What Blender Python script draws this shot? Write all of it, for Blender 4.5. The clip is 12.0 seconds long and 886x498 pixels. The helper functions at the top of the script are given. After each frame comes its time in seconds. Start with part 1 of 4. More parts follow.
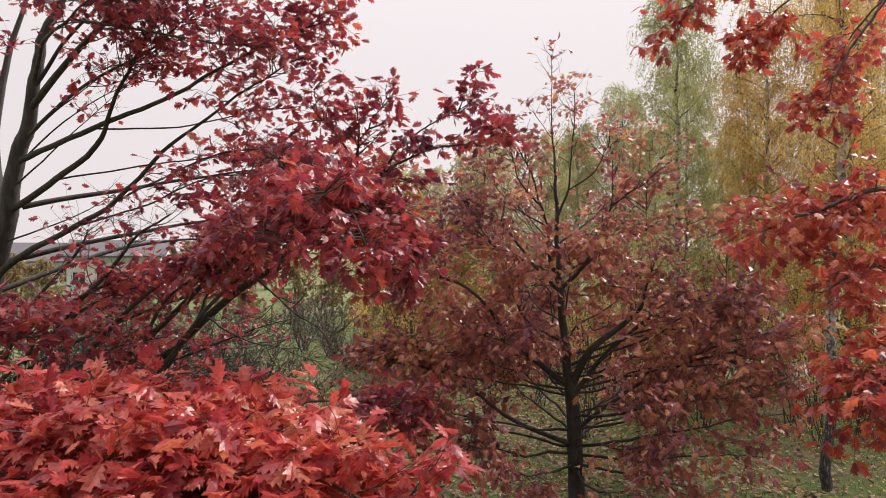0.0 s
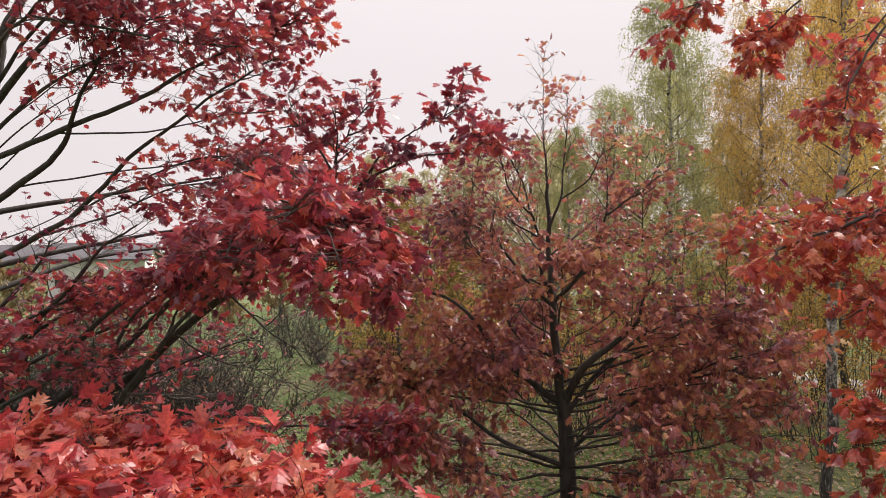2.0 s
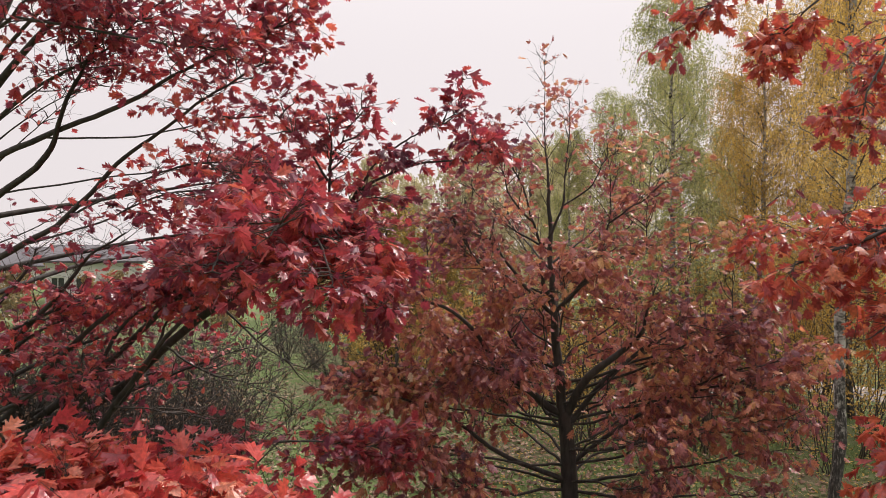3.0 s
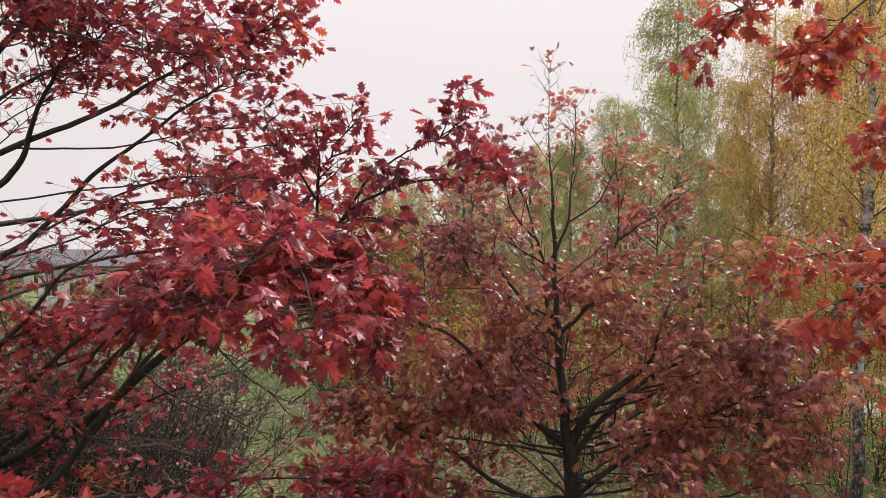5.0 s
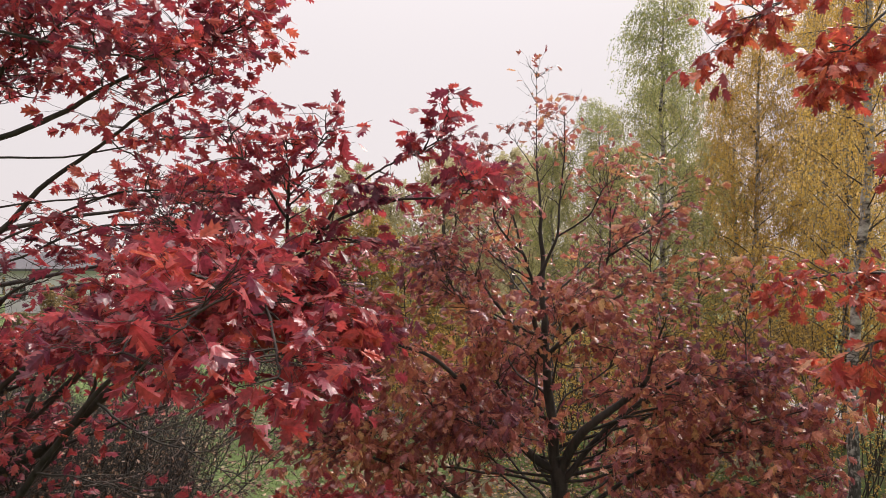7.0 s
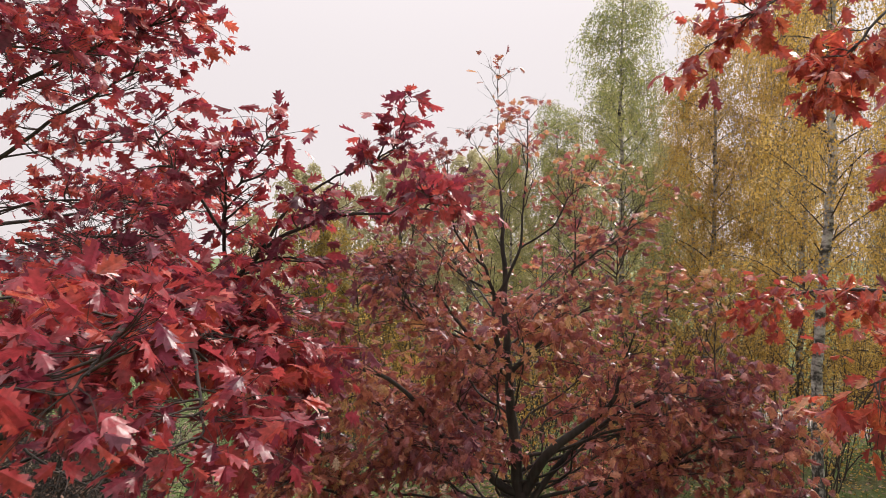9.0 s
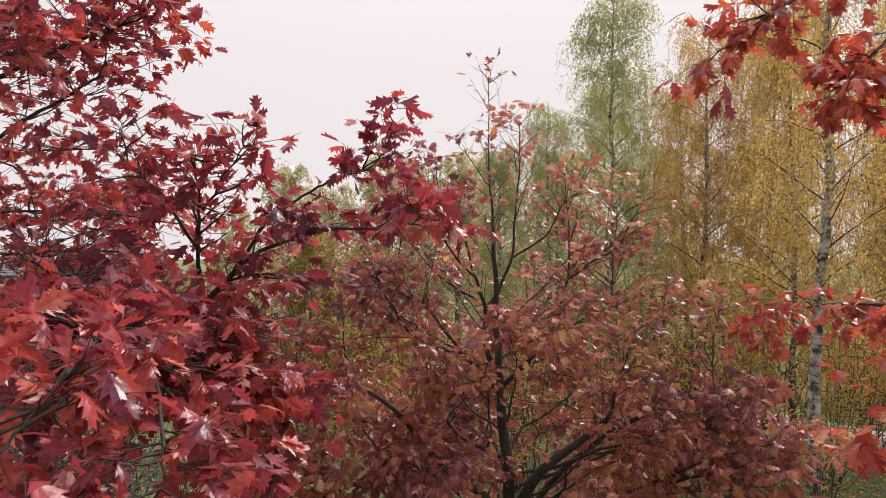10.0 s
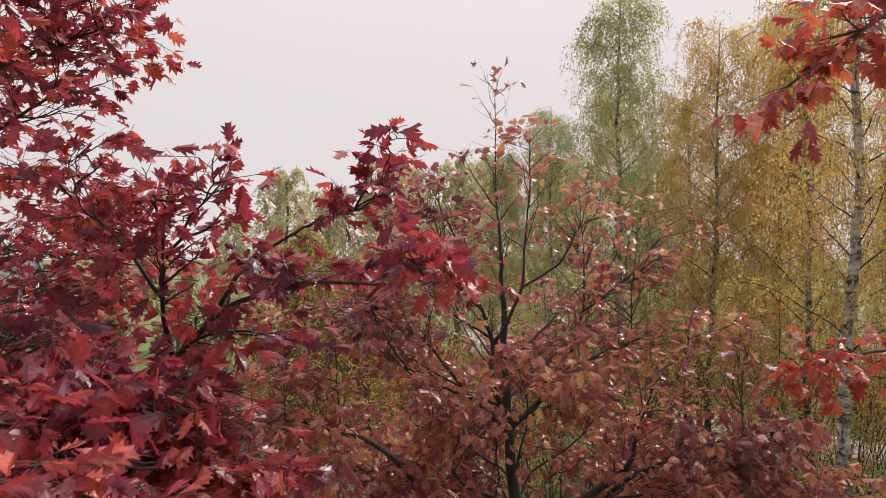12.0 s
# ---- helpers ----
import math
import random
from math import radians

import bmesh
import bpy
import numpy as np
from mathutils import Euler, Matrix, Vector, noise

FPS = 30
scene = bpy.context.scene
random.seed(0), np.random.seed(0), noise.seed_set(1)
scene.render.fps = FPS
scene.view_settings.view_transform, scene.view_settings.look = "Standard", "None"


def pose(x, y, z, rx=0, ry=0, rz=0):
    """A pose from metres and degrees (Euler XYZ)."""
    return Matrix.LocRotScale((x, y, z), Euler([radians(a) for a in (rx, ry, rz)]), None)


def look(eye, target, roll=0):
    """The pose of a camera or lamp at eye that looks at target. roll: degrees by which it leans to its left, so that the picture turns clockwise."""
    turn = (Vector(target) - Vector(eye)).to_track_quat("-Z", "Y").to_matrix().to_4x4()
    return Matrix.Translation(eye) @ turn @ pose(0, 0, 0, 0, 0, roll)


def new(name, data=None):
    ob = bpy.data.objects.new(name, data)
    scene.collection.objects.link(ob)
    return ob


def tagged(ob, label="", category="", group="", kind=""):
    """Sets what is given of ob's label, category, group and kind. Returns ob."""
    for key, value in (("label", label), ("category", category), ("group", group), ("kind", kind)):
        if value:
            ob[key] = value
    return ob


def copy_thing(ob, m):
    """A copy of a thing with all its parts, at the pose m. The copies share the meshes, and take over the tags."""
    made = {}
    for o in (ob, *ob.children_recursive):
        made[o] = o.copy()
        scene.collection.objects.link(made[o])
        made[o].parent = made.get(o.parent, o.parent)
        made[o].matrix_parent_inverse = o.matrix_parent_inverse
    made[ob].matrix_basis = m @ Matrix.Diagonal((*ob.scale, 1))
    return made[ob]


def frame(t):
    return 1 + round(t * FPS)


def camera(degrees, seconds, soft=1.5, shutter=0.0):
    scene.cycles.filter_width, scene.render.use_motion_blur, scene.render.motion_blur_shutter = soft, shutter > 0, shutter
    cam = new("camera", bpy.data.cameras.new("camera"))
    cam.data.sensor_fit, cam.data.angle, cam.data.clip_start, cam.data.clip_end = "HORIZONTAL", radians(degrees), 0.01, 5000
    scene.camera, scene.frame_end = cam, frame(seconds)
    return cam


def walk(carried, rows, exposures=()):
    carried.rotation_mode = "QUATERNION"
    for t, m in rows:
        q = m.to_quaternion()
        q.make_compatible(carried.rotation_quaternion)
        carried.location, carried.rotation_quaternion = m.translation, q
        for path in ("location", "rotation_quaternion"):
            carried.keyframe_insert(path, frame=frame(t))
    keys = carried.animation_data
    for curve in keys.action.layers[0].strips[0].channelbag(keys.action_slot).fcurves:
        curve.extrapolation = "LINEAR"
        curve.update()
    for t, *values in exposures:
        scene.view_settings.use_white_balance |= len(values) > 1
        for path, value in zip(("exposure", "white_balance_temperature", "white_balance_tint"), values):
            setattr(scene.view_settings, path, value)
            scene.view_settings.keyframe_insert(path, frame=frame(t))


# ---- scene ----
cam = camera(65.3, 12.0, soft=0.7, shutter=0.5)
METRES, EYE, TILT, LEAN, TURN = 4.0, 4.5, 0.0, 0.0, 0.0
ROWS = [
    (0.0, 0.0, 0.0, 0.0, 0.0, 0.0, -0.0),
    (0.5, 0.0037, 0.039, 0.0118, -0.45, 0.03, -0.02),
    (1.0, 0.0068, 0.0728, 0.0201, -0.68, 0.06, -0.03),
    (1.5, 0.0094, 0.1116, 0.03, -0.83, 0.09, -0.03),
    (2.0, 0.0117, 0.1453, 0.0399, -0.91, 0.13, -0.04),
    (2.5, 0.0146, 0.1848, 0.0541, -0.93, 0.18, -0.08),
    (3.0, 0.0154, 0.2195, 0.0656, -0.97, 0.24, -0.1),
    (5.0, 0.0184, 0.374, 0.1178, -1.14, 0.58, -0.36),
    (5.5, 0.0148, 0.4134, 0.1333, -1.42, 0.6, -0.34),
    (6.0, 0.0121, 0.4481, 0.1471, -1.74, 0.59, -0.35),
    (6.5, 0.0112, 0.4881, 0.1613, -2.32, 0.6, -0.35),
    (7.0, 0.0116, 0.5227, 0.1724, -2.9, 0.61, -0.36),
    (9.0, 0.0184, 0.6687, 0.2123, -6.53, 0.65, -0.24),
    (9.5, 0.023, 0.7125, 0.2253, -7.36, 0.67, -0.19),
    (10.0, 0.0257, 0.7527, 0.2415, -7.5, 0.71, -0.16),
    (10.5, 0.028, 0.8005, 0.2634, -7.55, 0.74, -0.12),
    (11.0, 0.0299, 0.8466, 0.2851, -7.6, 0.74, -0.11),
    (11.5, 0.0322, 0.89, 0.3055, -7.64, 0.69, -0.09),
    (12.0, 0.036, 0.9413, 0.3267, -7.67, 0.69, -0.07),
]
walk(cam, [(t, pose(0, 0, EYE, TILT, LEAN, TURN) @ pose(METRES * x, METRES * y, METRES * z, 90 + pitch, roll, yaw)) for t, x, y, z, yaw, pitch, roll in ROWS],
     exposures=[(0.0, 0.06), (10.0, 0.06), (12.0, -0.09)])

# ---------------------------------------------------------------- light
SUN_HEIGHT, SUN_TURN = 42.0, 52.0      # degrees over the horizon, clockwise from +y
world = bpy.data.worlds.new("overcast_sky")
scene.world = world
world.use_nodes = True
wn, wl = world.node_tree.nodes, world.node_tree.links
wn.clear()
sky = wn.new("ShaderNodeTexSky")
sky.sky_type, sky.sun_disc = "NISHITA", False
sky.sun_elevation, sky.sun_rotation = radians(SUN_HEIGHT), radians(SUN_TURN)
sky.dust_density = 4.0
clear = wn.new("ShaderNodeBackground")
clear.inputs["Strength"].default_value = 0.08
wl.new(sky.outputs[0], clear.inputs["Color"])
cloud = wn.new("ShaderNodeBackground")
cloud.inputs["Color"].default_value = (0.92, 0.845, 0.855, 1)
# an overcast sky is brightest overhead
where = wn.new("ShaderNodeTexCoord")
split = wn.new("ShaderNodeSeparateXYZ")
wl.new(where.outputs["Generated"], split.inputs[0])
up = wn.new("ShaderNodeMath")
up.operation, up.use_clamp = "POWER", False
high = wn.new("ShaderNodeMath")
high.operation = "MAXIMUM"
high.inputs[1].default_value = 0.0
wl.new(split.outputs["Z"], high.inputs[0])
wl.new(high.outputs[0], up.inputs[0])
up.inputs[1].default_value = 3.4
gain = wn.new("ShaderNodeMath")
gain.operation = "MULTIPLY_ADD"
gain.inputs[1].default_value, gain.inputs[2].default_value = 3.6, 0.94
wl.new(up.outputs[0], gain.inputs[0])
# and brighter towards the veiled sun than behind
ahead = wn.new("ShaderNodeMath")
ahead.operation = "MULTIPLY_ADD"
ahead.inputs[1].default_value, ahead.inputs[2].default_value = 0.25, 0.76
wl.new(split.outputs["Y"], ahead.inputs[0])
sky_gain = wn.new("ShaderNodeMath")
sky_gain.operation = "MULTIPLY"
wl.new(gain.outputs[0], sky_gain.inputs[0])
wl.new(ahead.outputs[0], sky_gain.inputs[1])
wl.new(sky_gain.outputs[0], cloud.inputs["Strength"])
veil = wn.new("ShaderNodeMixShader")
veil.inputs[0].default_value = 0.93
wl.new(clear.outputs[0], veil.inputs[1])
wl.new(cloud.outputs[0], veil.inputs[2])
wl.new(veil.outputs[0], wn.new("ShaderNodeOutputWorld").inputs["Surface"])

sun = new("sun", bpy.data.lights.new("sun", "SUN"))
sun.data.energy, sun.data.angle, sun.data.color = 4.8, radians(20), (1.0, 0.94, 0.87)
a, h = radians(SUN_TURN), radians(SUN_HEIGHT)
sun.matrix_world = look((math.sin(a) * math.cos(h) * 50, math.cos(a) * math.cos(h) * 50, math.sin(h) * 50), (0, 0, 0))


# ---------------------------------------------------------------- materials
def material(name):
    m = bpy.data.materials.new(name)
    m.use_nodes = True
    return m, m.node_tree.nodes, m.node_tree.links, m.node_tree.nodes["Principled BSDF"]


def ramp(nodes, stops):
    r = nodes.new("ShaderNodeValToRGB")
    e = r.color_ramp.elements
    while len(e) < len(stops):
        e.new(0.5)
    for el, (at, col) in zip(e, stops):
        el.position, el.color = at, (*col, 1)
    return r


def noise_node(nodes, links, scale, detail=4.0, stretch=None, rough=0.55):
    co = nodes.new("ShaderNodeTexCoord")
    n = nodes.new("ShaderNodeTexNoise")
    n.inputs["Scale"].default_value, n.inputs["Detail"].default_value, n.inputs["Roughness"].default_value = scale, detail, rough
    if stretch:
        mp = nodes.new("ShaderNodeMapping")
        mp.inputs["Scale"].default_value = stretch
        links.new(co.outputs["Object"], mp.inputs[0])
        links.new(mp.outputs[0], n.inputs["Vector"])
    else:
        links.new(co.outputs["Object"], n.inputs["Vector"])
    return n


def bump(nodes, links, height, bsdf, strength, distance):
    b = nodes.new("ShaderNodeBump")
    b.inputs["Strength"].default_value, b.inputs["Distance"].default_value = strength, distance
    links.new(height, b.inputs["Height"])
    links.new(b.outputs[0], bsdf.inputs["Normal"])


def leaf_material(name, stops, single=False, translucent=0.36, rough=0.41, patch=0.3, patch_scale=0.7, wax=0.0):
    """Leaf colours picked leaf by leaf, drifting from bough to bough, with light that comes through."""
    m, n, l, p = material(name)
    if single:
        pick = n.new("ShaderNodeObjectInfo").outputs["Random"]
    else:
        pick = n.new("ShaderNodeNewGeometry").outputs["Random Per Island"]
    geo = n.new("ShaderNodeNewGeometry")
    drift = n.new("ShaderNodeTexNoise")
    drift.inputs["Scale"].default_value, drift.inputs["Detail"].default_value = patch_scale, 2.0
    l.new(geo.outputs["Position"], drift.inputs["Vector"])
    spread = n.new("ShaderNodeMapRange")
    spread.inputs["From Min"].default_value, spread.inputs["From Max"].default_value = 0.3, 0.7
    l.new(drift.outputs["Fac"], spread.inputs["Value"])
    mix = n.new("ShaderNodeMix")
    mix.inputs[0].default_value = patch
    l.new(pick, mix.inputs[2])
    l.new(spread.outputs[0], mix.inputs[3])
    r = ramp(n, stops)
    l.new(mix.outputs[0], r.inputs[0])
    blot = n.new("ShaderNodeTexNoise")
    blot.inputs["Scale"].default_value, blot.inputs["Detail"].default_value = 45.0, 3.0
    l.new(geo.outputs["Position"], blot.inputs["Vector"])
    vary = n.new("ShaderNodeMapRange")
    vary.inputs["From Min"].default_value, vary.inputs["From Max"].default_value = 0.3, 0.7
    vary.inputs["To Min"].default_value, vary.inputs["To Max"].default_value = 0.65, 1.2
    l.new(blot.outputs["Fac"], vary.inputs["Value"])
    shade = n.new("ShaderNodeMix")
    shade.data_type, shade.blend_type = "RGBA", "MULTIPLY"
    shade.inputs[0].default_value = 1.0
    l.new(r.outputs[0], shade.inputs[6])
    l.new(vary.outputs[0], shade.inputs[7])
    l.new(shade.outputs[2], p.inputs["Base Color"])
    p.inputs["Roughness"].default_value = rough
    p.inputs["Specular IOR Level"].default_value = 0.62
    p.inputs["Coat Weight"].default_value, p.inputs["Coat Roughness"].default_value = wax, 0.35
    bump(n, l, blot.outputs["Fac"], p, 0.5, 0.006)
    thin = n.new("ShaderNodeBsdfTranslucent")
    l.new(shade.outputs[2], thin.inputs["Color"])
    both = n.new("ShaderNodeMixShader")
    both.inputs[0].default_value = translucent
    l.new(p.outputs[0], both.inputs[1])
    l.new(thin.outputs[0], both.inputs[2])
    l.new(both.outputs[0], n["Material Output"].inputs["Surface"])
    return m


def bark_material(name, dark, light, scale=14.0):
    m, n, l, p = material(name)
    grain = noise_node(n, l, scale, 6.0, (1, 1, 0.25))
    big = noise_node(n, l, 1.7, 3.0)
    add = n.new("ShaderNodeMath")
    add.operation = "MULTIPLY_ADD"
    add.inputs[1].default_value = 0.6
    l.new(grain.outputs["Fac"], add.inputs[0])
    half = n.new("ShaderNodeMath")
    half.operation = "MULTIPLY"
    half.inputs[1].default_value = 0.4
    l.new(big.outputs["Fac"], half.inputs[0])
    l.new(half.outputs[0], add.inputs[2])
    r = ramp(n, [(0.35, dark), (0.68, light)])
    l.new(add.outputs[0], r.inputs[0])
    l.new(r.outputs[0], p.inputs["Base Color"])
    p.inputs["Roughness"].default_value = 0.85
    bump(n, l, grain.outputs["Fac"], p, 0.6, 0.02)
    return m


def birch_bark():
    """White papery bark with dark cross-marks, rough and black near the foot."""
    m, n, l, p = material("birch_bark")
    marks = noise_node(n, l, 4.0, 9.0, (1.0, 1.0, 1.6), 0.75)
    r = ramp(n, [(0.42, (0.03, 0.027, 0.025)), (0.5, (0.28, 0.26, 0.24)), (0.6, (0.5, 0.48, 0.45)), (0.8, (0.66, 0.63, 0.6))])
    l.new(marks.outputs["Fac"], r.inputs[0])
    crust = noise_node(n, l, 16.0, 6.0, (1.0, 1.0, 0.4))
    geo = n.new("ShaderNodeNewGeometry")
    sep = n.new("ShaderNodeSeparateXYZ")
    l.new(geo.outputs["Position"], sep.inputs[0])
    low = n.new("ShaderNodeMapRange")
    low.inputs["From Min"].default_value, low.inputs["From Max"].default_value = 0.8, 4.6
    low.inputs["To Min"].default_value, low.inputs["To Max"].default_value = 0.2, -0.2
    l.new(sep.outputs["Z"], low.inputs["Value"])
    fac = n.new("ShaderNodeMath")
    l.new(crust.outputs["Fac"], fac.inputs[0])
    l.new(low.outputs[0], fac.inputs[1])
    cut = ramp(n, [(0.5, (0, 0, 0)), (0.6, (1, 1, 1))])
    l.new(fac.outputs[0], cut.inputs[0])
    mix = n.new("ShaderNodeMix")
    mix.data_type = "RGBA"
    l.new(cut.outputs[0], mix.inputs[0])
    l.new(r.outputs[0], mix.inputs[6])
    rough = noise_node(n, l, 30.0, 5.0, (1.0, 1.0, 0.3))
    dark = ramp(n, [(0.38, (0.018, 0.016, 0.015)), (0.55, (0.06, 0.055, 0.05)), (0.7, (0.24, 0.225, 0.21))])
    l.new(rough.outputs["Fac"], dark.inputs[0])
    l.new(dark.outputs[0], mix.inputs[7])
    l.new(mix.outputs[2], p.inputs["Base Color"])
    p.inputs["Roughness"].default_value = 0.7
    bump(n, l, crust.outputs["Fac"], p, 0.4, 0.015)
    return m


def plain(name, dark, light, scale, rough=0.8, relief=0.0, stretch=None, metallic=0.0):
    m, n, l, p = material(name)
    g = noise_node(n, l, scale, 5.0, stretch)
    r = ramp(n, [(0.3, dark), (0.7, light)])
    l.new(g.outputs["Fac"], r.inputs[0])
    l.new(r.outputs[0], p.inputs["Base Color"])
    p.inputs["Roughness"].default_value, p.inputs["Metallic"].default_value = rough, metallic
    if relief:
        bump(n, l, g.outputs["Fac"], p, 0.7, relief)
    return m


def ground_material():
    """Short autumn grass, with bare earth and brown litter in patches."""
    m, n, l, p = material("meadow_ground")
    fine = noise_node(n, l, 9.0, 8.0, None, 0.7)
    wide = noise_node(n, l, 0.16, 5.0)
    grass = ramp(n, [(0.3, (0.045, 0.07, 0.018)), (0.55, (0.095, 0.14, 0.033)), (0.75, (0.18, 0.2, 0.065))])
    litter = ramp(n, [(0.3, (0.07, 0.05, 0.035)), (0.55, (0.17, 0.13, 0.085)), (0.75, (0.3, 0.24, 0.17))])
    l.new(fine.outputs["Fac"], grass.inputs[0])
    l.new(fine.outputs["Fac"], litter.inputs[0])
    cut = ramp(n, [(0.52, (0, 0, 0)), (0.68, (1, 1, 1))])
    l.new(wide.outputs["Fac"], cut.inputs[0])
    mix = n.new("ShaderNodeMix")
    mix.data_type = "RGBA"
    l.new(cut.outputs[0], mix.inputs[0])
    l.new(grass.outputs[0], mix.inputs[6])
    l.new(litter.outputs[0], mix.inputs[7])
    l.new(mix.outputs[2], p.inputs["Base Color"])
    p.inputs["Roughness"].default_value = 0.95
    bump(n, l, fine.outputs["Fac"], p, 0.8, 0.05)
    return m


CRIMSON = [(0.0, (0.1, 0.024, 0.054)), (0.22, (0.2, 0.036, 0.068)), (0.45, (0.35, 0.05, 0.074)), (0.7, (0.52, 0.07, 0.074)), (0.88, (0.62, 0.13, 0.082)), (1.0, (0.68, 0.42, 0.4))]
SCARLET = [(0.0, (0.18, 0.03, 0.05)), (0.22, (0.36, 0.045, 0.06)), (0.5, (0.56, 0.075, 0.07)), (0.75, (0.66, 0.13, 0.085)), (0.92, (0.7, 0.25, 0.14)), (1.0, (0.74, 0.46, 0.38))]
RUSSET = [(0.0, (0.13, 0.045, 0.08)), (0.2, (0.25, 0.075, 0.1)), (0.45, (0.41, 0.125, 0.11)), (0.68, (0.54, 0.2, 0.125)), (0.84, (0.64, 0.32, 0.15)), (0.94, (0.7, 0.48, 0.2)), (1.0, (0.78, 0.64, 0.52))]
FLAME = [(0.0, (0.16, 0.028, 0.045)), (0.28, (0.35, 0.05, 0.05)), (0.58, (0.54, 0.095, 0.06)), (0.85, (0.67, 0.2, 0.085)), (1.0, (0.75, 0.42, 0.25))]
ORANGE = [(0.0, (0.35, 0.08, 0.03)), (0.5, (0.6, 0.2, 0.06)), (1.0, (0.65, 0.34, 0.12))]
BIRCH_GREEN = [(0.0, (0.2, 0.23, 0.07)), (0.4, (0.37, 0.39, 0.14)), (0.75, (0.55, 0.52, 0.22)), (1.0, (0.73, 0.64, 0.35))]
BIRCH_GOLD = [(0.0, (0.34, 0.22, 0.05)), (0.4, (0.57, 0.37, 0.085)), (0.75, (0.71, 0.48, 0.13)), (1.0, (0.8, 0.62, 0.3))]
# leaf green of far trees, paled to stand in for haze
HAZED_GREEN = [(0.0, (0.36, 0.34, 0.18)), (0.5, (0.54, 0.49, 0.29)), (1.0, (0.69, 0.61, 0.42))]
OLIVE = [(0.0, (0.15, 0.12, 0.03)), (0.4, (0.3, 0.225, 0.055)), (0.75, (0.44, 0.31, 0.075)), (1.0, (0.56, 0.39, 0.13))]
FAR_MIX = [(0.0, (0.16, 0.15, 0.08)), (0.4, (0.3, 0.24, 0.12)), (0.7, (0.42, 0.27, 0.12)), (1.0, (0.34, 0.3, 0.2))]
LITTER = [(0.0, (0.07, 0.035, 0.025)), (0.35, (0.17, 0.09, 0.055)), (0.65, (0.3, 0.19, 0.12)), (0.9, (0.42, 0.31, 0.22)), (1.0, (0.5, 0.4, 0.32))]

MAT = {}
for key, stops in (("crimson", CRIMSON), ("scarlet", SCARLET), ("russet", RUSSET), ("flame", FLAME), ("orange", ORANGE)):
    through_light = 0.5 if key == "flame" else 0.43
    MAT[key] = leaf_material(key + "_oak_leaves", stops, translucent=through_light, rough=0.31, patch=0.42 if key == "russet" else 0.36, wax=0.15)
    MAT[key + "_single"] = leaf_material(key + "_oak_leaf", stops, single=True, translucent=through_light, rough=0.31, wax=0.15)
for key, stops in (("birch_green", BIRCH_GREEN), ("birch_gold", BIRCH_GOLD), ("hazed_green", HAZED_GREEN), ("olive", OLIVE), ("far_mix", FAR_MIX)):
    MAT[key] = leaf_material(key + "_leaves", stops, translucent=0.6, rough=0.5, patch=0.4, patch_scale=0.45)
MAT["litter"] = leaf_material("fallen_leaves", LITTER, translucent=0.05, rough=0.7)
MAT["grass"] = leaf_material("grass_blades", [(0.0, (0.045, 0.08, 0.018)), (0.5, (0.1, 0.16, 0.033)), (0.85, (0.19, 0.22, 0.06)), (1.0, (0.38, 0.32, 0.15))], translucent=0.3, rough=0.6)
MAT["oak_bark"] = bark_material("oak_bark", (0.016, 0.014, 0.013), (0.078, 0.067, 0.06))
MAT["twig_bark"] = bark_material("twig_bark", (0.03, 0.022, 0.02), (0.09, 0.07, 0.06), 30.0)
MAT["shrub_bark"] = bark_material("shrub_bark", (0.014, 0.012, 0.011), (0.055, 0.048, 0.044), 25.0)
MAT["grey_bark"] = bark_material("grey_bark", (0.06, 0.055, 0.05), (0.2, 0.19, 0.18), 25.0)
MAT["birch_bark"] = birch_bark()
MAT["ground"] = ground_material()
MAT["gravel"] = plain("path_gravel", (0.2, 0.18, 0.165), (0.4, 0.36, 0.34), 14.0, 0.95, 0.01)


# ---------------------------------------------------------------- shaping
rng, edge = np.random.default_rng(7), np.random.default_rng(3)
UP = np.array((0.0, 0.0, 1.0))


def unit(v):
    return v / np.maximum(np.linalg.norm(v, axis=-1, keepdims=True), 1e-9)


def mesh_of(name, verts, faces, mat, smooth=True):
    """A mesh from arrays of corners and of equal-sided faces."""
    me = bpy.data.meshes.new(name)
    verts = np.asarray(verts, np.float32).reshape(-1, 3)
    sides = faces[0].shape[1] if isinstance(faces, list) else faces.shape[1]
    faces = np.concatenate(faces) if isinstance(faces, list) else faces
    me.vertices.add(len(verts))
    me.vertices.foreach_set("co", verts.ravel())
    me.loops.add(faces.size)
    me.loops.foreach_set("vertex_index", faces.ravel().astype(np.int32))
    me.polygons.add(len(faces))
    me.polygons.foreach_set("loop_start", np.arange(0, faces.size, sides, dtype=np.int32))
    me.polygons.foreach_set("use_smooth", np.full(len(faces), smooth))
    me.update(calc_edges=True)
    me.validate()
    me.materials.append(mat)
    return me


def part(name, mesh, parent, label="", kind=""):
    ob = new(name, mesh)
    ob.parent = parent
    return tagged(ob, label=label, kind=kind)


def thing(name, at, label, category, group="", kind=""):
    ob = new(name)
    ob.location = at
    ob.empty_display_size = 0.3
    return tagged(ob, label, category, group, kind)


